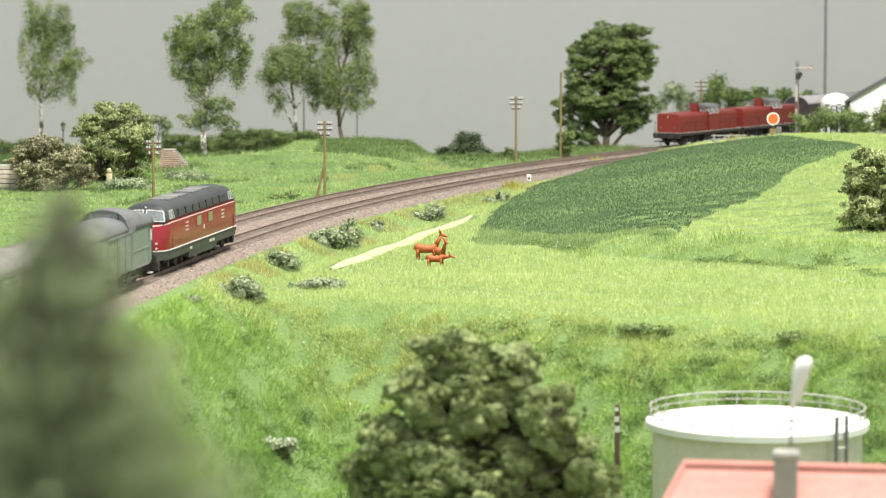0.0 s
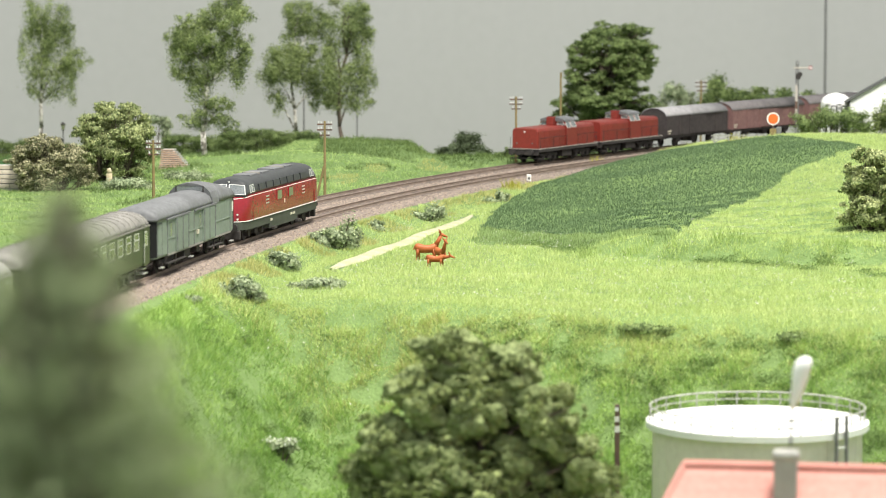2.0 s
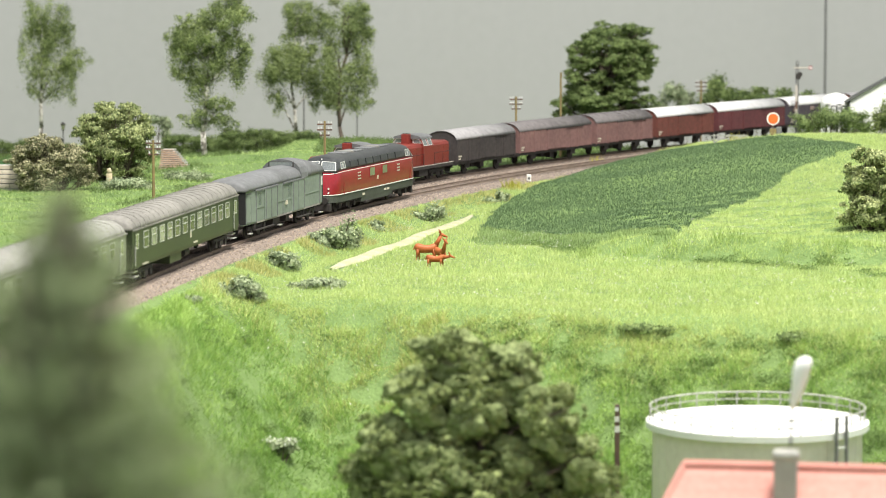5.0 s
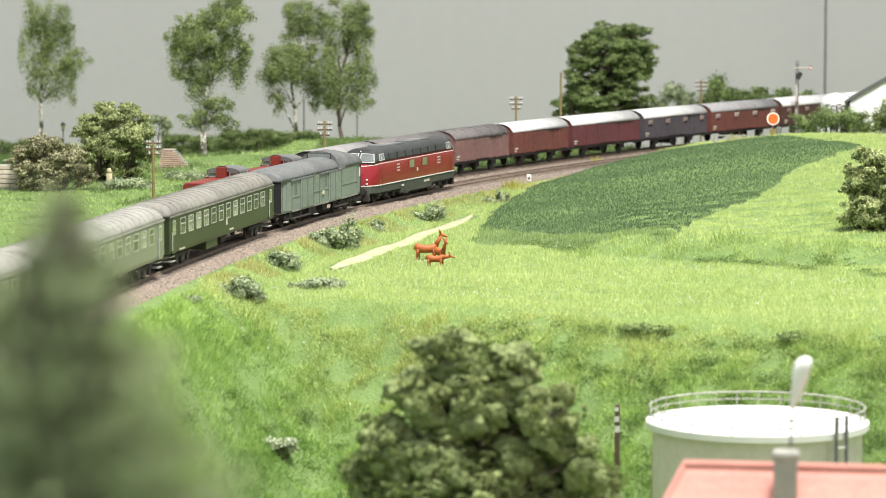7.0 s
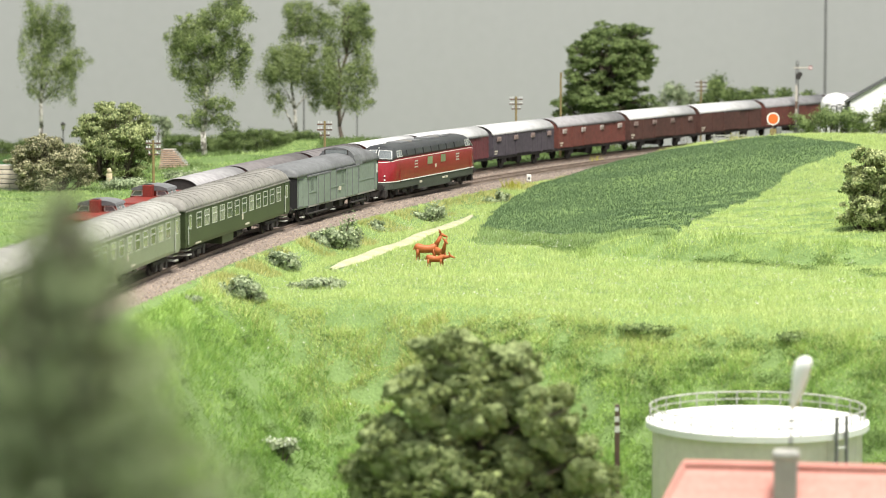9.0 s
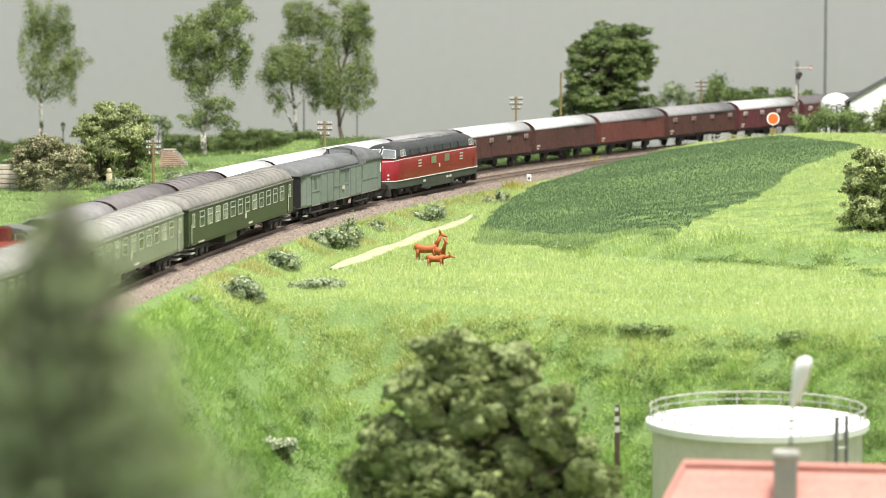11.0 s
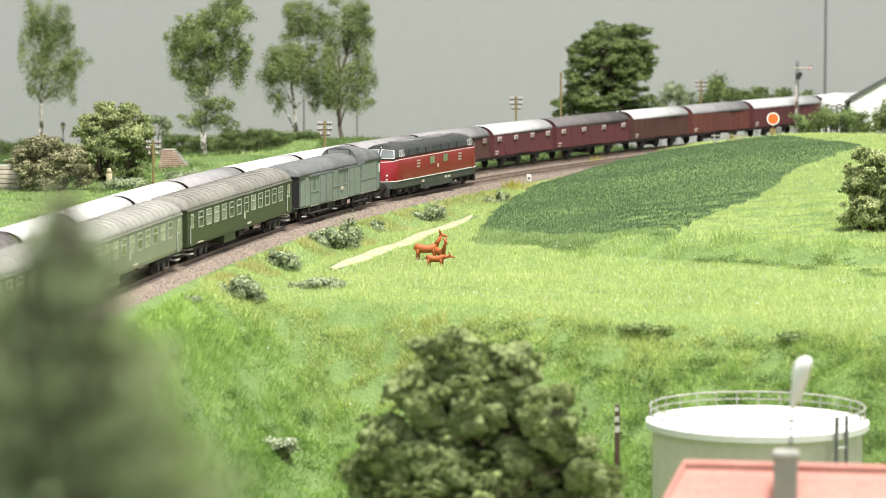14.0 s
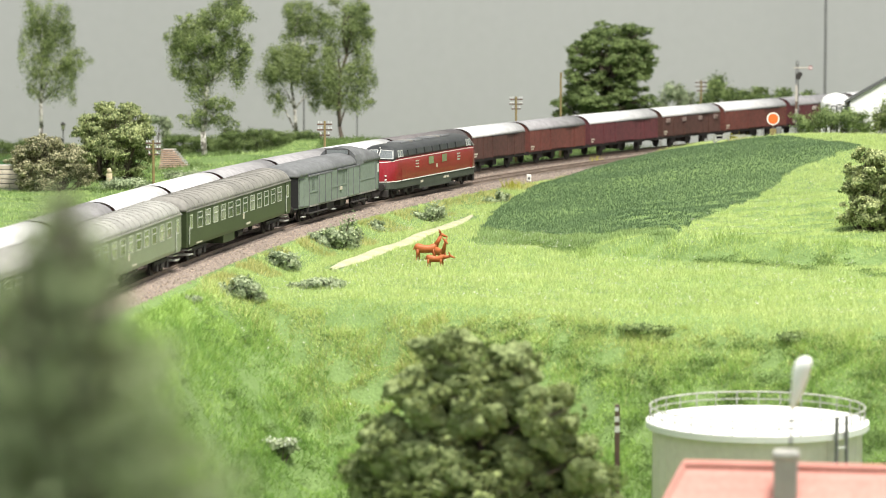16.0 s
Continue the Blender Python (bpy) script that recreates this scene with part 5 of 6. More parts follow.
FOAM = [(-1.52, 0.60, 14.68, 1.75, 1.48, 1.12), (1.24, 0.34, 14.05, 1.50, 1.27, 1.12), (-2.78, -0.21, 13.03, 1.50, 1.27, 1.25), (-0.51, 0.51, 12.78, 2.24, 1.91, 1.50), (2.76, -0.54, 12.28, 1.50, 1.27, 1.25), (-4.29, -0.28, 10.75, 1.50, 1.27, 1.25), (-2.03, -0.18, 10.24, 2.24, 1.91, 1.50), (1.25, 0.85, 10.49, 2.24, 1.91, 1.50), (4.02, -0.48, 10.24, 1.37, 1.17, 1.25), (-5.30, 0.47, 9.22, 1.25, 1.06, 1.12), (5.04, 0.37, 8.97, 1.25, 1.06, 1.00), (2.51, 0.94, 8.71, 2.00, 1.70, 1.25), (-3.29, -0.30, 8.46, 2.24, 1.91, 1.25), (-0.26, -0.74, 8.20, 2.49, 2.12, 1.50), (0.50, -1.36, 6.16, 5.24, 4.45, 1.75)]
foam = tree("foam_foliage_tree", (0.0192, 1.7200, -0.1541), FOAM + [(a + 0.3, b - 0.7 * e, c - 0.15, d * 0.8, e * 0.7, f * 0.85) for a, b, c, d, e, f in FOAM], (13.97, 0.42), 190000, 0.075, M_LEAF_DARK, M_BARK, 90,
     "dense dark green tree with coarse clumped foliage", shell=0.85, clumps=9, spread=1.05, fuzz=0.07, face=0.9)


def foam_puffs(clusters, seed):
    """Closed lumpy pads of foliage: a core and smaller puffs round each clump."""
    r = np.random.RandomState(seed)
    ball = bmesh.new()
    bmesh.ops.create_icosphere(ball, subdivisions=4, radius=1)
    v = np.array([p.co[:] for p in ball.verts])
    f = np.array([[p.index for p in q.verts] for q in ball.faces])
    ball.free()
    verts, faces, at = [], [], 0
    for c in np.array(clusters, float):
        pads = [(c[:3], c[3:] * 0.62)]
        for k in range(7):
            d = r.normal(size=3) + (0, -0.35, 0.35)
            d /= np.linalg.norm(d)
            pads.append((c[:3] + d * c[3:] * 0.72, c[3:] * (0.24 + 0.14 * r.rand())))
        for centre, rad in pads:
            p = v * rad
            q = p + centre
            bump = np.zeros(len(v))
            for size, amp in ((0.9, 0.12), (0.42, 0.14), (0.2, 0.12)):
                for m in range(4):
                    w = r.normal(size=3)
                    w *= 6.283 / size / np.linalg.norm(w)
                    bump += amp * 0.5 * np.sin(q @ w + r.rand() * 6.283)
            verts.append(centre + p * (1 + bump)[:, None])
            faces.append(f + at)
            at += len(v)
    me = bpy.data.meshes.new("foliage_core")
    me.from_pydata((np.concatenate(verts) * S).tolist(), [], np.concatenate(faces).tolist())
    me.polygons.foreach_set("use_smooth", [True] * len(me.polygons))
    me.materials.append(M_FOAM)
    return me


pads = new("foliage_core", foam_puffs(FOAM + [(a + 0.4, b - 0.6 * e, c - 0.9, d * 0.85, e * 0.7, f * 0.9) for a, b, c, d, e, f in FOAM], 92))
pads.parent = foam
CONE = []
for k in range(46):
    u = k / 45
    a = k * 2.4
    rad = 0.25 + 3.7 * u ** 0.95
    CONE.append((math.cos(a) * rad * 0.6, math.sin(a) * rad * 0.6, 17.7 - 6.6 * u, rad * 0.55, rad * 0.55, 0.6))
FOOT = stand(-0.0590, 0.52)
RISE = (0.190 - FOOT[2]) / S - 17.9
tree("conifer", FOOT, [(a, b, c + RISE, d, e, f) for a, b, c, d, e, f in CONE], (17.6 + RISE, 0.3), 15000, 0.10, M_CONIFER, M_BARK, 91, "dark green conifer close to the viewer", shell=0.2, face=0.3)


def slope_shade_tufts(count, seed):
    """Low dense tufts strewn over the embankment, dark to colour in its shadow pockets."""
    r = np.random.RandomState(seed)
    y = 1.92 + 0.30 * r.rand(count)
    x = (-0.12 + 0.26 * r.rand(count)) * y
    keep = (y < 2.19 - 0.45 * x) & (beside(x, y) < -0.09) & (r.rand(count) < 0.35 + 0.65 * smooth(0.02, 0.12, x))
    x, y = x[keep], y[keep]
    z = ground_height(x, y)
    k = 0.35 + 0.55 * r.rand(len(x))
    cl = np.stack([x / S, y / S, z / S + 0.15, k * 1.2, k * 0.8, k * 0.42], 1)
    me = quads_mesh("slope_shade_tufts", leaves(cl, 60000, 0.06, seed, 0, 0.3, 0, 0, 0.3), M_TUFT)
    tagged(new("slope_shade_tufts", me), "small green tufts strewn over the slope, coloured dark as shadow pockets", "grass tufts", kind="stuff")


slope_shade_tufts(1300, 77)


def brow_shade_tufts(line, count, seed):
    """Shaggy dark growth along the broken edge of the bank, also colouring in its shaded underside."""
    r = np.random.RandomState(seed)
    p = np.array(line)
    u = r.rand(count) * (len(p) - 1)
    i = u.astype(int)
    q = p[i] + (p[i + 1] - p[i]) * (u - i)[:, None] + r.normal(size=(count, 2)) * (0.004, 0.004)
    keep = wave(q[:, 0], q[:, 1], 0.06, seed) > -0.3
    x, y = q[keep, 0], q[keep, 1]
    k = 0.18 + 0.3 * r.rand(len(x))
    cl = np.stack([x / S, y / S, ground_height(x, y) / S + 0.08, k * 1.7, k, k * 0.45], 1)
    me = quads_mesh("brow_shade_tufts", leaves(cl, count * 45, 0.05, seed, 0, 0.3, 0, 0, 0.3), M_TUFT)
    tagged(new("brow_shade_tufts", me), "shaggy dark tufts and coloured-in shade along the broken edge of the bank", "grass tufts", kind="stuff")


# First run is dark tussock grass; the others paint the underside's shade.
brow_shade_tufts([(0.060, 2.645), (0.086, 2.626), (0.111, 2.549)], 70, 78)
brow_shade_tufts([(0.165, 2.512), (0.195, 2.498), (0.227, 2.483), (0.253, 2.452), (0.268, 2.445)], 110, 79)
brow_shade_tufts([(0.272, 2.467), (0.295, 2.464), (0.314, 2.394)], 50, 82)


def hedge_row(x0, y0, x1, y1, h, w, n, m, seed, label):
    r = random.Random(seed)
    base = stand((x0 + x1) / 2, (y0 + y1) / 2)
    cl = []
    L = math.hypot(x1 - x0, y1 - y0) / S
    k = max(3, int(L / 1.3))
    for i in range(k):
        u = (i + 0.5) / k - 0.5
        e = r.uniform(-0.12, 0.12)
        cl.append((u * (x1 - x0) / S, u * (y1 - y0) / S, h - 0.62 + e, L / k * 0.95, w, 0.62))
        cl.append((u * (x1 - x0) / S, u * (y1 - y0) / S, max(0.3, h - 1.5), L / k * 0.95, w * 1.1, 0.9))
    return bush("hedge", base, cl, n * 4, 0.06, m, seed, label, "hedge")


hedge_row(-0.5435, 4.0500, -0.4488, 4.0500, 3.98, 0.6, 3500, M_LEAF_OAK, 101, "clipped dark green hedge along the garden")
hedge_row(-0.3257, 3.9500, -0.2420, 3.9000, 5.0, 0.7, 4200, M_LEAF_OAK, 102, "dark green hedge behind the birch")
hedge_row(-0.2500, 3.8500, -0.1350, 3.8000, 5.05, 0.8, 7500, M_LEAF_OAK, 103, "long uneven green hedge behind the bank")
hedge_row(-0.1357, 3.8000, -0.0268, 3.6500, 0.65, 0.9, 5000, M_LEAF_OAK, 104, "low green growth along the bank's edge")
bush("garden_arch_hedge", stand(-0.3431, 4.0000), [(-0.85, 0.27, 5.65, 0.81, 0.69, 0.52), (0.31, 0.43, 6.11, 0.93, 0.79, 0.46), (1.30, 0.14, 5.65, 0.70, 0.59, 0.81), (1.40, -0.01, 4.31, 0.58, 0.49, 0.93), (-1.44, -0.11, 4.66, 0.52, 0.44, 0.81)], 2600, 0.1, M_LEAF_GREY, 105, "clipped grey-green hedge arch in the garden", "hedge")


# ---- lineside things ----
M_POLE = mat("ochre_wood_pole", (0.26, 0.20, 0.085), (0.17, 0.13, 0.06), 0.8, scale=120)
M_INSUL = mat("grey_white_porcelain", (0.62, 0.62, 0.60), (0.42, 0.42, 0.41), 0.35)
M_IRON = mat("rusty_iron", (0.16, 0.10, 0.075), (0.09, 0.065, 0.055), 0.75, scale=120)
M_GREYIRON = mat("grey_iron", (0.19, 0.19, 0.185), (0.13, 0.13, 0.13), 0.6, scale=90)


def telegraph_pole(where, height, arms, label, brace=False):
    t = thing("telegraph_pole", pose(*where), label, "telegraph pole", "telegraph poles along the line")
    part("pole", rods(((0, 0, -0.4), (0, 0, height), 0.125, 0.085), seg=10), M_POLE, t)
    for k in range(arms):
        z = height - 0.25 - 0.42 * k
        w = 0.58 if k < 2 else 0.4
        a = part("crossarm", boxes((-w, w, -0.05, 0.05, z - 0.06, z + 0.06), bevel=0.01), M_IRON, t)
        for x in ((-w + 0.1, -w / 2, w / 2, w - 0.1) if k < 2 else (-w + 0.1, w - 0.1)):
            bm = rods(((x, 0, z + 0.05), (x, 0, z + 0.14), 0.03), ((x, 0, z + 0.08), (x, 0, z + 0.18), 0.068, 0.06), ((x, 0, z + 0.18), (x, 0, z + 0.24), 0.055, 0.025), seg=10)
            part("insulator", bm, M_INSUL, a)
    if brace:
        part("brace", rods(((-0.75, 0.0, -0.4), (-0.05, 0.0, height * 0.42), 0.09), seg=8), M_POLE, t)
    return t


telegraph_pole(stand(0.0735, 3.4100), 5.74, 3, "ochre wooden telegraph pole with white insulators")
telegraph_pole(stand(-0.1043, 2.9850), 5.97, 3, "ochre telegraph pole with a side brace", True)
telegraph_pole(stand(-0.2508, 2.9300), 4.33, 3, "short ochre telegraph pole beside the garden bush")
telegraph_pole(stand(0.3006, 3.9500), 10.37, 3, "telegraph pole behind the goods line")
telegraph_pole(stand(0.1216, 3.5000), 7.61, 0, "tall ochre wooden pole before the large tree")
for (x, y), h, r in (((-0.1683, 4.1000), 7.62, 0.11), ((-0.1040, 4.1000), 8.48, 0.09)):
    t = thing("iron_mast", pose(*stand(x, y)), "plain dark iron mast behind the hedge", "mast", "masts behind the hedge")
    part("shaft", rods(((0, 0, -0.5), (0, 0, h), r, r * 0.8), seg=8), M_GREYIRON, t)
    part("cap", rods(((0, 0, h), (0, 0, h + 0.12), r * 1.3, r * 0.5), seg=8), M_GREYIRON, t)
t = thing("steel_rod", pose(0.5520, 4.9000, -0.0717), "thin grey steel rod standing before the backdrop", "rod")
part("shaft", rods(((0, 0, -20), (0, 0, 40), 0.16), seg=10), M_GREYIRON, t)
part("foot", rods(((0, 0, -20.3), (0, 0, -19.9), 0.8), seg=14), M_GREYIRON, t)


def semaphore(where, height):
    t = thing("semaphore_signal", pose(*where), "semaphore signal with white arm on a lattice mast", "railway signal")
    rows = []
    for y in (-0.14, 0.14):
        for x in (-0.14, 0.14):
            rows.append(((x, y, -2.0), (x * 0.7, y * 0.7, height), 0.045))
    for k in range(12):
        z = height * k / 12
        rows.append(((-0.14, -0.14, z), (0.14, -0.14, z + height / 12), 0.025))
        rows.append(((-0.14, 0.14, z), (-0.14, -0.14, z + height / 12), 0.025))
    part("lattice_mast", rods(*rows, seg=6), M_GREYIRON, t)
    part("mast_board", boxes((-0.2, 0.02, -0.26, -0.2, height * 0.30, height * 0.72)), M_CREAMLINE, t, "white and rust mast board")
    part("red_field", boxes((-0.2, 0.02, -0.275, -0.262, height * 0.42, height * 0.52)), M_IRON, t)
    arm = part("arm", boxes((-0.4, 1.15, -0.24, -0.19, height * 0.93, height * 0.93 + 0.17), bevel=0.02), M_CREAMLINE, t, "grey-white signal arm with a small end disc")
    part("arm_disc", rods(((1.25, -0.26, height * 0.93 + 0.09), (1.25, -0.18, height * 0.93 + 0.09), 0.2), seg=18), M_RED, arm)
    part("arm_disc_face", rods(((1.25, -0.28, height * 0.93 + 0.09), (1.25, -0.262, height * 0.93 + 0.09), 0.12), seg=18), M_WHITE, arm)
    part("lamp", boxes((-0.15, 0.3, -0.35, 0.25, height * 0.80, height * 0.87), bevel=0.03), M_DARK, t)
    part("spectacle", rods(((0.25, -0.25, height * 0.86), (0.25, -0.17, height * 0.86), 0.24), seg=14), M_DARK, t)
    part("cap", rods(((0, 0, height), (0, 0, height + 0.3), 0.2, 0.05), seg=8), M_GREYIRON, t)
    return t


semaphore(stand(0.3969, 3.8000), 7.72)


def signal_disc(where, height):
    t = thing("signal_disc", pose(*where), "orange signal disc with white rim on a post", "railway signal")
    part("post", rods(((0, 0.1, -0.5), (0, 0.1, height), 0.09), seg=8), M_IRON, t)
    part("base_board", boxes((-0.28, 0.28, 0.0, 0.1, -0.3, 0.75), bevel=0.03), M_POLE, t)
    part("rim", rods(((0, -0.02, height), (0, 0.06, height), 0.56), seg=28), M_WHITE, t)
    part("disc", rods(((0, -0.05, height), (0, -0.021, height), 0.44), seg=28), M_ORANGE, t)
    part("drive_box", boxes((0.3, 0.75, 0.0, 0.4, 0.0, 0.9), bevel=0.05), M_GREYIRON, t)
    return t


M_ORANGE = mat("orange_signal_paint", (0.85, 0.16, 0.03), (0.72, 0.13, 0.03), 0.5)
signal_disc(stand(0.3294, 3.3800), 1.62)


def kilometre_stone(where):
    t = thing("marker_stone", pose(*where), "small white marker stone beside the ballast", "marker stone")
    part("stone", boxes((-0.18, 0.18, -0.12, 0.12, -0.2, 0.62), bevel=0.06), M_WHITE, t)
    part("number_bar", boxes((-0.09, 0.09, -0.13, -0.118, 0.2, 0.4)), M_DARK, t)


M_REED = leafy(mat("yellow_reed", (0.55, 0.50, 0.10), (0.35, 0.36, 0.06), 0.7, island=0.8))
kilometre_stone(stand(0.0811, 3.1920))


def low_fence(where, turn):
    t = thing("field_gate", pose(*where, 0, 0, turn), "low grey wooden gate on the hill crest", "gate")
    for x in (-1.3, 0, 1.3):
        part("post", boxes((x - 0.06, x + 0.06, -0.06, 0.06, -0.4, 0.75)), M_FENCE, t)
    for z in (0.3, 0.6):
        part("rail", boxes((-1.6, 1.6, -0.09, -0.06, z, z + 0.1)), M_FENCE, t)
    part("brace", rods(((-1.3, -0.05, 0.05), (0, -0.05, 0.65), 0.05), seg=6), M_FENCE, t)
    return t


M_FENCE = mat("weathered_grey_wood", (0.42, 0.42, 0.38), (0.28, 0.28, 0.25), 0.85, scale=100)
low_fence(stand(0.2837, 3.3600), 8)
for k, ((x, y), n) in enumerate((((0.2904, 3.3600), 60), ((0.1555, 3.4360), 90), ((0.0644, 3.1060), 160), ((0.1067, 1.7000), 140))):
    b = stand(x, y)
    t = thing("reed_tuft", pose(*b), "tuft of yellow reeds beside the line", "grass tuft", "reed tufts")
    r = np.random.RandomState(k)
    p = r.normal(size=(n, 2)) * 0.35
    a = r.rand(n) * 6.28
    c0 = np.stack([p[:, 0], p[:, 1], np.full(n, -0.1)], 1)
    tip = c0 + np.stack([r.normal(size=n) * 0.25, r.normal(size=n) * 0.25, 0.5 + 0.6 * r.rand(n)], 1)
    w = np.stack([np.cos(a), np.sin(a), a * 0], 1) * 0.035
    ob = new("blade", quads_mesh("blade", np.stack([c0 - w, c0 + w, tip], 1) * S, M_REED, 3))
    ob.parent = t


# ---- tank, house and garden ----
M_TANKWALL = mat("streaked_grey_tank_paint", (0.70, 0.66, 0.58), (0.60, 0.565, 0.49), 0.6, scale=30, fine=200)
M_RAILING = mat("grey_white_railing_paint", (0.40, 0.40, 0.36), (0.30, 0.30, 0.27), 0.5)
M_TANKTOP = mat("white_tank_paint", (0.82, 0.82, 0.79), (0.74, 0.74, 0.71), 0.5, scale=20)
M_TILE = mat("faded_red_roof_tile", (0.64, 0.30, 0.25), (0.53, 0.235, 0.195), 0.7, scale=60, fine=350, piece=0.5)
M_PLASTER = mat("white_plaster", (0.82, 0.82, 0.80), (0.74, 0.74, 0.72), 0.85, scale=30)
M_CHIMNEY = mat("grey_rendered_chimney", (0.44, 0.43, 0.39), (0.33, 0.32, 0.29), 0.85, scale=90)
M_SLATE = mat("dark_slate_roof", (0.12, 0.125, 0.12), (0.08, 0.085, 0.08), 0.8, scale=70)
M_GREYWOOD = mat("grey_painted_wood", (0.30, 0.30, 0.29), (0.24, 0.24, 0.23), 0.8)
M_COTTON = mat("white_fibre", (0.88, 0.88, 0.86), (0.8, 0.8, 0.78), 0.95)
M_STONEWALL = mat("pale_sandstone", (0.60, 0.54, 0.44), (0.46, 0.41, 0.33), 0.9, scale=80, piece=0.8)
M_BRICK = mat("pale_red_brick", (0.56, 0.40, 0.30), (0.44, 0.30, 0.22), 0.9, scale=80, piece=0.8)
M_FUR = mat("orange_brown_figure_paint", (0.50, 0.15, 0.045), (0.26, 0.06, 0.018), 0.5, scale=170, spread=0.7)
M_BED = leafy(mat("bluish_bed_leaf", (0.17, 0.33, 0.14), (0.07, 0.15, 0.07), 0.8, island=0.8))
M_CREAM = mat("cream_bark", (0.55, 0.48, 0.33), (0.38, 0.32, 0.2), 0.85, scale=150)


def storage_tank(where, height):
    t = thing("storage_tank", pose(*where), "grey cylindrical storage tank with white roof and railing", "storage tank")
    r = 5.22
    part("shell", rods(((0, 0, -0.3), (0, 0, height), r), seg=96), M_TANKWALL, t, smooth=False)
    for k in range(40):
        a = k * 2 * math.pi / 40
        part("shell_seam", boxes((-0.02, 0.02, -0.015, 0.015, 0, height - 0.1)), M_TANKWALL, t).matrix_local = pose(r * S * math.cos(a), r * S * math.sin(a), 0, 0, 0, math.degrees(a) + 90)
    top = part("roof", rods(((0, 0, height - 0.1), (0, 0, height + 0.22), 5.56), ((0, 0, height + 0.22), (0, 0, height + 0.45), 5.3, 0.5), seg=96), M_TANKTOP, t, "white slightly conical tank roof")
    for z, rr in ((height + 0.95, 5.36), (height + 0.58, 5.36)):
        bm = bmesh.new()
        pts = [Vector((rr * math.cos(i * math.pi / 36), rr * math.sin(i * math.pi / 36), z)) for i in range(72)]
        for i in range(72):
            rod(bm, pts[i], pts[(i + 1) % 72], 0.042 if z > height + 0.9 else 0.03, seg=6, caps=False)
        part("rail_ring", bm, M_RAILING, t, smooth=True)
    for k in range(30):
        a = k * 2 * math.pi / 30
        x, y = 5.36 * math.cos(a), 5.36 * math.sin(a)
        part("rail_post", rods(((x, y, height + 0.2), (x, y, height + 0.95), 0.035), seg=6), M_RAILING, t)
    a = math.radians(-49.5)
    ladder = None
    for da in (-0.062, 0.062):
        x, y = 5.72 * math.cos(a + da), 5.72 * math.sin(a + da)
        bm = rods(((x, y, 0), (x, y, height + 1.0), 0.09), seg=8)
        if ladder is None:
            ladder = part("ladder", bm, M_GREYIRON, t, "dark grey iron ladder")
        else:
            part("ladder_stile", bm, M_GREYIRON, ladder)
    for k in range(int(height / 0.9)):
        z = 0.5 + k * 0.9
        part("rung", rods(*[((5.72 * math.cos(a - 0.062), 5.72 * math.sin(a - 0.062), z), (5.72 * math.cos(a + 0.062), 5.72 * math.sin(a + 0.062), z), 0.05)], seg=6), M_SILVER, ladder)
    return t


TANK = stand(0.1805, 1.9300)
storage_tank(TANK, (-0.0530 - TANK[2]) / S)


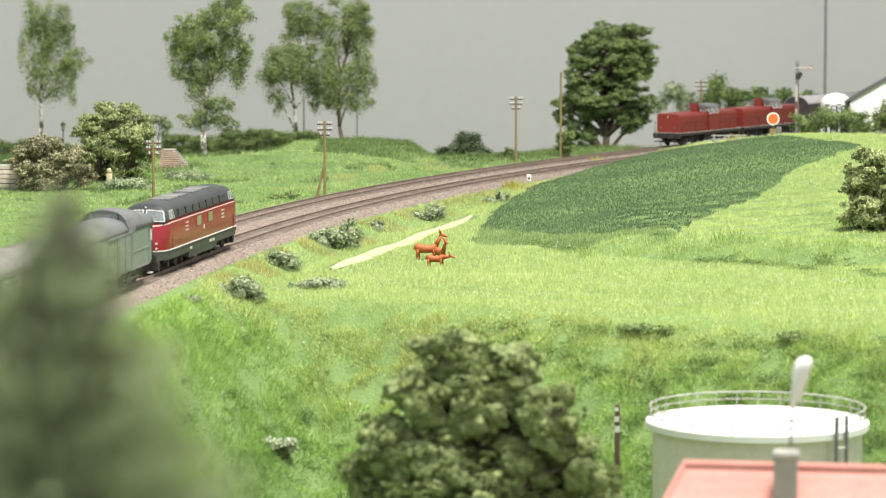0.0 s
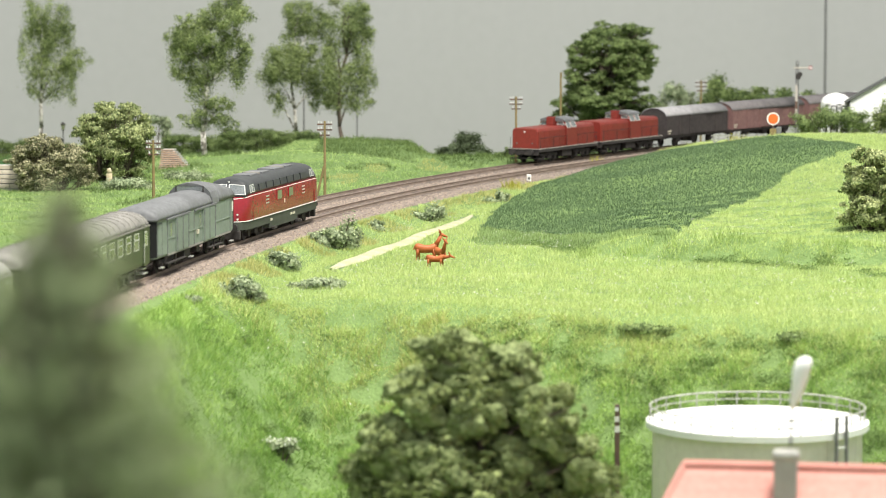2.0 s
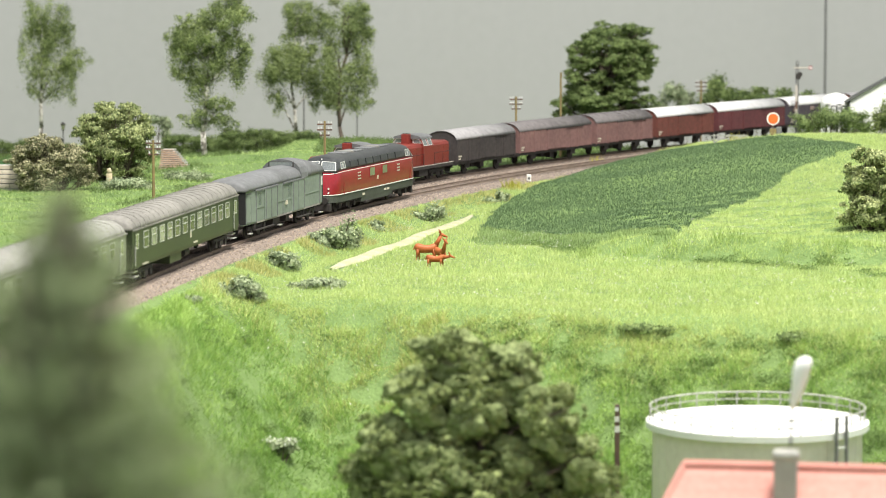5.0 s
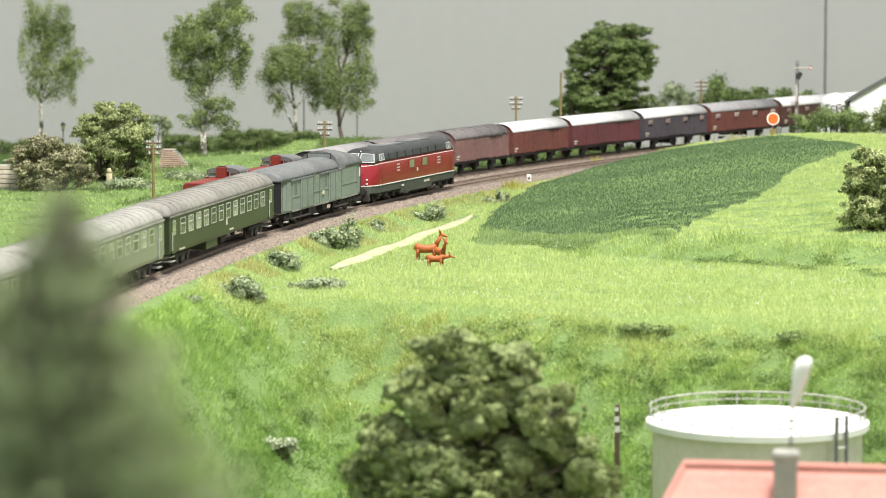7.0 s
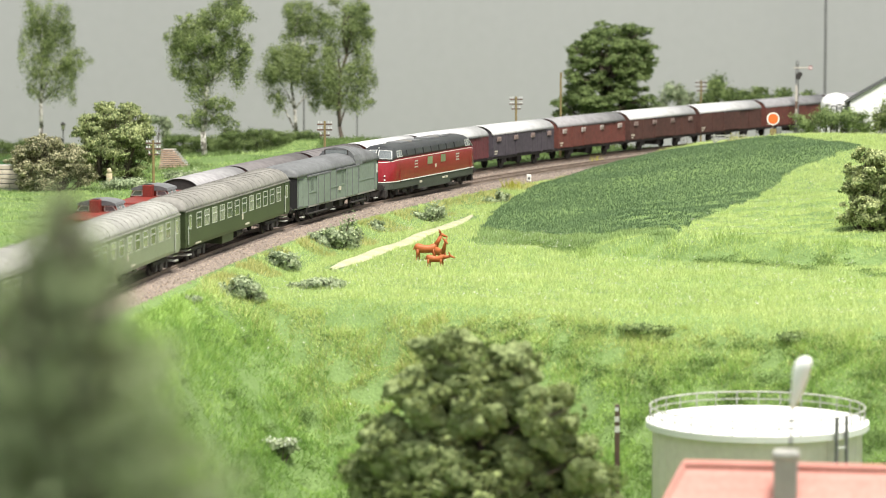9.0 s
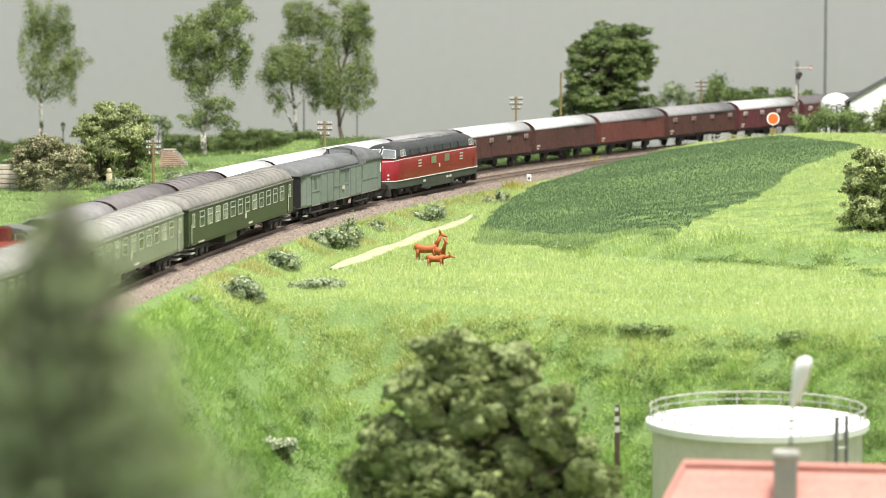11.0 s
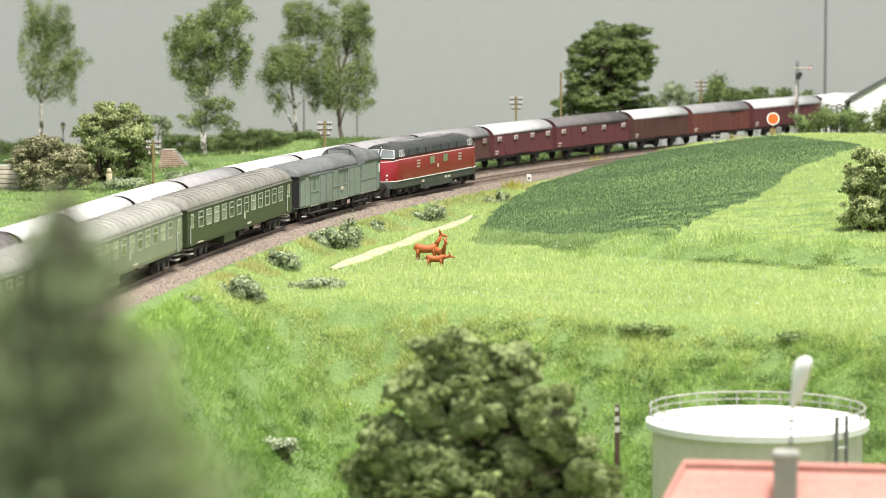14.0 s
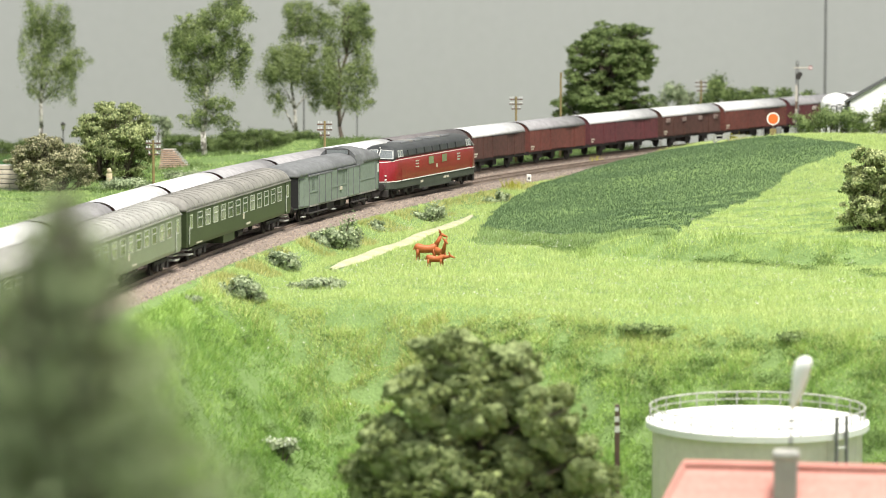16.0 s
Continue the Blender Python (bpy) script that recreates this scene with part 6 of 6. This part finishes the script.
def brick_house(where, ridge):
    """A house seen over its roof; ridge: its height over the ground."""
    t = thing("house", pose(*where, 0, 0, -9), "house with a faded red tiled gable roof", "house")
    w, d, e, HIP = 11.5, 5.2, ridge - 4.6, 2.4
    part("wall", boxes((0.5 - HIP, 2 * w - 0.4, -d + 0.5, d - 0.5, -0.3, e + 0.3)), M_PLASTER, t)
    bm = bmesh.new()
    for x in (2 * w - 0.45,):
        vs = [bm.verts.new((x + dx, y, z)) for dx in (-0.05, 0.05) for y, z in ((-d + 0.5, e), (d - 0.5, e), (0, ridge - 0.45))]
        bm.faces.new(vs[:3])
        bm.faces.new(vs[3:][::-1])
        for i in range(3):
            bm.faces.new((vs[i], vs[(i + 1) % 3], vs[3 + (i + 1) % 3], vs[3 + i]))
    part("gable", bm, M_PLASTER, t)
    for sy in (-1, 1):
        bm = bmesh.new()
        slab(bm, [(0, 0, ridge - 0.05), (2 * w, 0, ridge - 0.05), (2 * w, sy * d, e - 0.1), (-HIP, sy * d, e - 0.1)][::sy], 0.12)
        roof = part("roof", bm, M_TILE, t)
        for k in range(14):
            u0 = (k + 0.05) / 14
            z0, y0 = ridge + 0.06 + (e - ridge) * u0, sy * d * u0
            z1, y1 = ridge + 0.0 + (e - ridge) * (u0 + 1 / 14), sy * d * (u0 + 1 / 14)
            bm = bmesh.new()
            slab(bm, [(-HIP * u0, y0, z0 + 0.03), (2 * w, y0, z0 + 0.03), (2 * w, y1, z1 + 0.06), (-HIP * (u0 + 1 / 14), y1, z1 + 0.06)][::sy], 0.03)
            part("tile_course", bm, M_TILE, roof)
    bm = bmesh.new()
    for z in (0.0, -0.2):
        bm.faces.new([bm.verts.new(c) for c in ((0, 0, ridge - 0.02 + z), (-HIP, d, e - 0.06 + z), (-HIP, -d, e - 0.06 + z))])
    part("hip_slope", bm, M_TILE, t)
    for sy in (-1, 1):
        part("hip_tiles", rods(((0, 0, ridge + 0.05), (-HIP, sy * d, e), 0.15), seg=8), M_TILE, t)
    part("ridge_tiles", rods(((-0.05, 0, ridge + 0.05), (2 * w + 0.05, 0, ridge + 0.05), 0.2), seg=10), M_TILE, t)
    for x in (3, 8, 13, 18):
        side_window(t, x, x + 1.1, 2.0, 3.6, -1, d - 0.48, M_PANE, M_WHITE, 0.1, 0.5)
    part("door", boxes((5.4, 6.5, -d + 0.42, -d + 0.52, 0, 2.2), bevel=0.02), M_GREYWOOD, t)
    cx, cy = 3.98, -1.1
    part("chimney", boxes((cx - 0.44, cx + 0.44, cy - 0.44, cy + 0.44, ridge - 2.2, ridge + 0.55), bevel=0.03), M_CHIMNEY, t)
    part("chimney_cap", boxes((cx - 0.52, cx + 0.52, cy - 0.52, cy + 0.52, ridge + 0.5, ridge + 0.9), bevel=0.16), M_CHIMNEY, t)
    return (cx, cy)


HOUSE = stand(0.1081, 1.5000)
H_RIDGE = (-0.0089 - HOUSE[2]) / S
brick_house(HOUSE, H_RIDGE)
t = thing("smoke_plume", pose(0.1537, 1.4850, 0.0043), "white tufted plume on a thin wire above the chimney", "plume")
part("wire", rods(((0, 0, -0.15), (0.06, 0, 1.5), 0.05), seg=6), M_GREYIRON, t)
bm = bmesh.new()
prof = [(0.05, 1.2), (0.16, 1.55), (0.24, 2.0), (0.30, 2.4), (0.34, 2.8), (0.33, 3.05), (0.22, 3.25), (0.02, 3.32)]
rings = []
for rad, z in prof:
    rings.append([bm.verts.new((0.04 + (z - 1.2) * 0.24 + rad * math.cos(a) * (1 + 0.07 * math.sin(3 * a + z * 4)), rad * math.sin(a), z)) for a in [k * math.pi / 8 for k in range(16)]])
for a, b in zip(rings, rings[1:]):
    for i in range(16):
        bm.faces.new((a[i], a[(i + 1) % 16], b[(i + 1) % 16], b[i]))
bm.faces.new(rings[0][::-1])
bm.faces.new(rings[-1])
part("fibre_tuft", bm, M_COTTON, t, smooth=True)

POST = stand(0.1048, 2.0200)
t = thing("wooden_post", pose(*POST), "weathered brown wooden post with pale flaking top", "post")
hh = (-0.0538 - POST[2]) / S
part("shaft", boxes((-0.13, 0.13, -0.13, 0.13, -0.5, hh), bevel=0.03), M_IRON, t)
for k in range(3):
    part("pale_band", boxes((-0.14, 0.06 + 0.03 * k, -0.145, -0.13, hh - 0.35 - 0.55 * k, hh - 0.12 - 0.5 * k)), M_WHITE, t)


def deer(where, turn, size, head_up, label):
    t = thing("deer", pose(*where, 0, 0, turn), label, "deer", "deer in the meadow")
    k = size
    bm = bmesh.new()
    rows = [(-0.64, 0.09, 1.0), (-0.57, 0.20, 0.98), (-0.4, 0.25, 0.94), (-0.12, 0.21, 0.90), (0.12, 0.205, 0.89), (0.32, 0.24, 0.92), (0.50, 0.19, 1.02), (0.60, 0.10, 1.10)]
    rings = [[bm.verts.new((x * k, math.cos(a) * r * 0.8 * k, (z + math.sin(a) * r) * k)) for a in [i * math.pi / 6 for i in range(12)]] for x, r, z in rows]
    for a, b in zip(rings, rings[1:]):
        for i in range(12):
            bm.faces.new((a[i], a[(i + 1) % 12], b[(i + 1) % 12], b[i]))
    bm.faces.new(rings[0])
    bm.faces.new(rings[-1][::-1])
    part("body", bm, M_FUR, t, smooth=True)
    hx, hz = (0.78, 1.62) if head_up else (1.0, 1.08)
    part("neck", rods(((0.45 * k, 0, 1.0 * k), (hx * k, 0, hz * k), 0.15 * k, 0.075 * k), seg=10), M_FUR, t, smooth=True)
    head = part("head", rods(((hx * k - 0.08 * k, 0, (hz + 0.05) * k), (hx * k + 0.30 * k, 0, (hz - 0.10) * k), 0.10 * k, 0.045 * k), seg=10), M_FUR, t, smooth=True)
    for y in (-1, 1):
        part("ear", rods(((hx * k - 0.05 * k, y * 0.07 * k, (hz + 0.1) * k), (hx * k - 0.12 * k, y * 0.2 * k, (hz + 0.3) * k), 0.055 * k, 0.01), seg=6), M_FUR, head)
    for x, lean in ((-0.48, -0.12), (-0.40, 0.06), (0.36, -0.05), (0.44, 0.10)):
        y = 0.11 if lean > 0 else -0.11
        bm = rods(((x * k, y * k, 0.9 * k), ((x + lean * 0.4) * k, y * k, 0.45 * k), 0.085 * k, 0.038 * k), (((x + lean * 0.4) * k, y * k, 0.47 * k), ((x + lean) * k, y * k, -0.05 * k), 0.036 * k, 0.028 * k), seg=8)
        part("leg", bm, M_FUR, t, smooth=True)
    part("tail", rods(((-0.6 * k, 0, 1.05 * k), (-0.7 * k, 0, 0.85 * k), 0.045 * k, 0.02 * k), seg=6), M_FUR, t)
    return t


deer(stand(-0.0123, 2.5300, 0.0045), 8, 1.25, True, "orange-brown deer figure with raised head")
deer(stand(-0.0021, 2.5180, 0.004), -65, 1.05, True, "orange-brown young deer standing beside the others")
deer(stand(-0.0054, 2.4740, 0.0035), -5, 0.95, False, "orange-brown deer figure grazing in the meadow")


def white_building(where):
    t = thing("white_building", pose(*where, 0, 0, -10), "white plastered building with dark slate gable roof", "building")
    w, e, rg = 5.2, 4.08, 4.08 + 3.1
    bm = bmesh.new()
    prof = [(-w, -0.6), (-w, e), (0, rg - 0.2), (w, e), (w, -0.6)]
    a, b = [bm.verts.new((x, 0, z)) for x, z in prof], [bm.verts.new((x, 7, z)) for x, z in prof]
    bm.faces.new(a)
    bm.faces.new(b[::-1])
    for i in range(5):
        bm.faces.new((a[i], a[(i + 1) % 5], b[(i + 1) % 5], b[i]))
    part("wall", bm, M_PLASTER, t)
    for sx in (-1, 1):
        bm = bmesh.new()
        slab(bm, [(0, -0.3, rg), (0, 7.3, rg), (sx * (w + 0.5), 7.3, e - 0.22), (sx * (w + 0.5), -0.3, e - 0.22)][::sx], 0.14)
        part("roof", bm, M_SLATE, t)
    side = [(-2.35, -0.01, 0.2), (-0.6, -0.01, 0.2), (-0.6, -0.01, 1.9), (-2.35, -0.01, 1.9)]
    framed(t, side, M_GREYWOOD, M_GREYWOOD, 0.08, "window")
    return t


white_building(stand(0.4806, 3.5000))
BT = 4.46
t = thing("boiler_tank", pose(*stand(0.4116, 3.5500)), "white domed boiler tank with grey pipes", "tank")
part("shell", rods(((0, 0, -0.5), (0, 0, BT - 0.85), 1.36), ((0, 0, BT - 0.85), (0, 0, BT - 0.45), 1.36, 1.2), ((0, 0, BT - 0.45), (0, 0, BT - 0.15), 1.2, 0.75), ((0, 0, BT - 0.15), (0, 0, BT), 0.75, 0.2), seg=32), M_PLASTER, t, smooth=False)
for k, x in enumerate((-1.1, -0.6, -0.1, 0.35)):
    part("pipe", rods(((x, -1.6, -0.3), (x, -1.6, BT - 1.0 - 0.12 * (k % 2)), 0.07), ((x, -1.6, BT - 1.0 - 0.12 * (k % 2)), (x + 0.4, -1.6, BT - 1.0 - 0.12 * (k % 2)), 0.07), seg=8), M_GREYIRON, t)


def lantern(where, height):
    t = thing("garden_lantern", pose(*where), "black cast-iron garden lantern post", "lantern", "garden lanterns")
    part("post", rods(((0, 0, -0.4), (0, 0, height - 0.75), 0.08, 0.05), ((0, 0, -0.3), (0, 0, 0.4), 0.14, 0.1), seg=10), M_DARK, t)
    lamp_box = part("lamp_cage", rods(((0, 0, height - 0.75), (0, 0, height - 0.25), 0.14, 0.26), seg=6), M_PANE, t)
    part("lamp_roof", rods(((0, 0, height - 0.25), (0, 0, height), 0.34, 0.05), seg=6), M_DARK, lamp_box)
    part("collar", rods(((0, 0, height - 0.82), (0, 0, height - 0.74), 0.16), seg=10), M_DARK, lamp_box)


lantern(stand(-0.4318, 3.8500), 6.31)
lantern(stand(-0.4244, 3.7500), 3.28)


def layered_wall(name, where, turn, length, courses, piece, depth, m, batter, label, category, taper=0.0):
    """A wall of laid pieces, each course set back a little."""
    t = thing(name, pose(*where, 0, 0, turn), label, category)
    for c in range(courses):
        part("core", boxes((0.05, length - taper * c - 0.05, c * batter + 0.08, depth + c * batter, c * piece[1] - (0.4 if c == 0 else 0.02), (c + 1) * piece[1] - 0.06)), M_CHIMNEY, t)
    r = random.Random(len(name))
    mesh = {}
    for c in range(courses):
        x = -(c % 2) * piece[0] / 2
        end = length - taper * c
        while x < end:
            a, b = max(0, x), min(end, x + piece[0])
            if b - a > 0.12:
                key = round(b - a, 2)
                y = c * batter
                if key not in mesh:
                    ob = part("stone", boxes((0, b - a - 0.05, 0, depth * 0.5, 0, piece[1] - 0.07), bevel=0.02), m, t)
                    mesh[key] = ob.data
                else:
                    ob = new("stone", mesh[key])
                    ob.parent = t
                ob.matrix_basis = pose(a * S, y * S + r.uniform(-0.0004, 0.0004), c * piece[1] * S)
            x += piece[0]
    return t


layered_wall("garden_steps", stand(-0.4367, 3.0600), 0, 4.6, 5, (1.3, 0.36), 1.2, M_STONEWALL, 0.16, "pale sandstone terrace steps in the garden", "steps")
layered_wall("brick_ramp_wall", stand(-0.2770, 3.2900), -12, 2.9, 10, (0.5, 0.17), 1.0, M_BRICK, 0.1, "sloping pale red brick garden steps", "brick steps", 0.2)
hedge_row(-0.4431, 3.3000, -0.3979, 3.3000, 0.45, 1.2, 2500, M_BED, 106, "low bluish-green planted bed in the garden")
t = bush("cut_stump", stand(-0.3041, 3.0800), [(0, 0, 0.9, 0.3, 0.3, 0.3)], 40, 0.05, M_LEAF_BUSH, 107, "short cream-coloured tree stump below the garden tree", "tree stump")
part("stump", rods(((0, 0, -0.3), (0.03, 0, 0.95), 0.3, 0.22), ((0.03, 0, 0.9), (0.0, 0, 1.35), 0.22, 0.16), seg=10), M_CREAM, t, smooth=True)


motions()
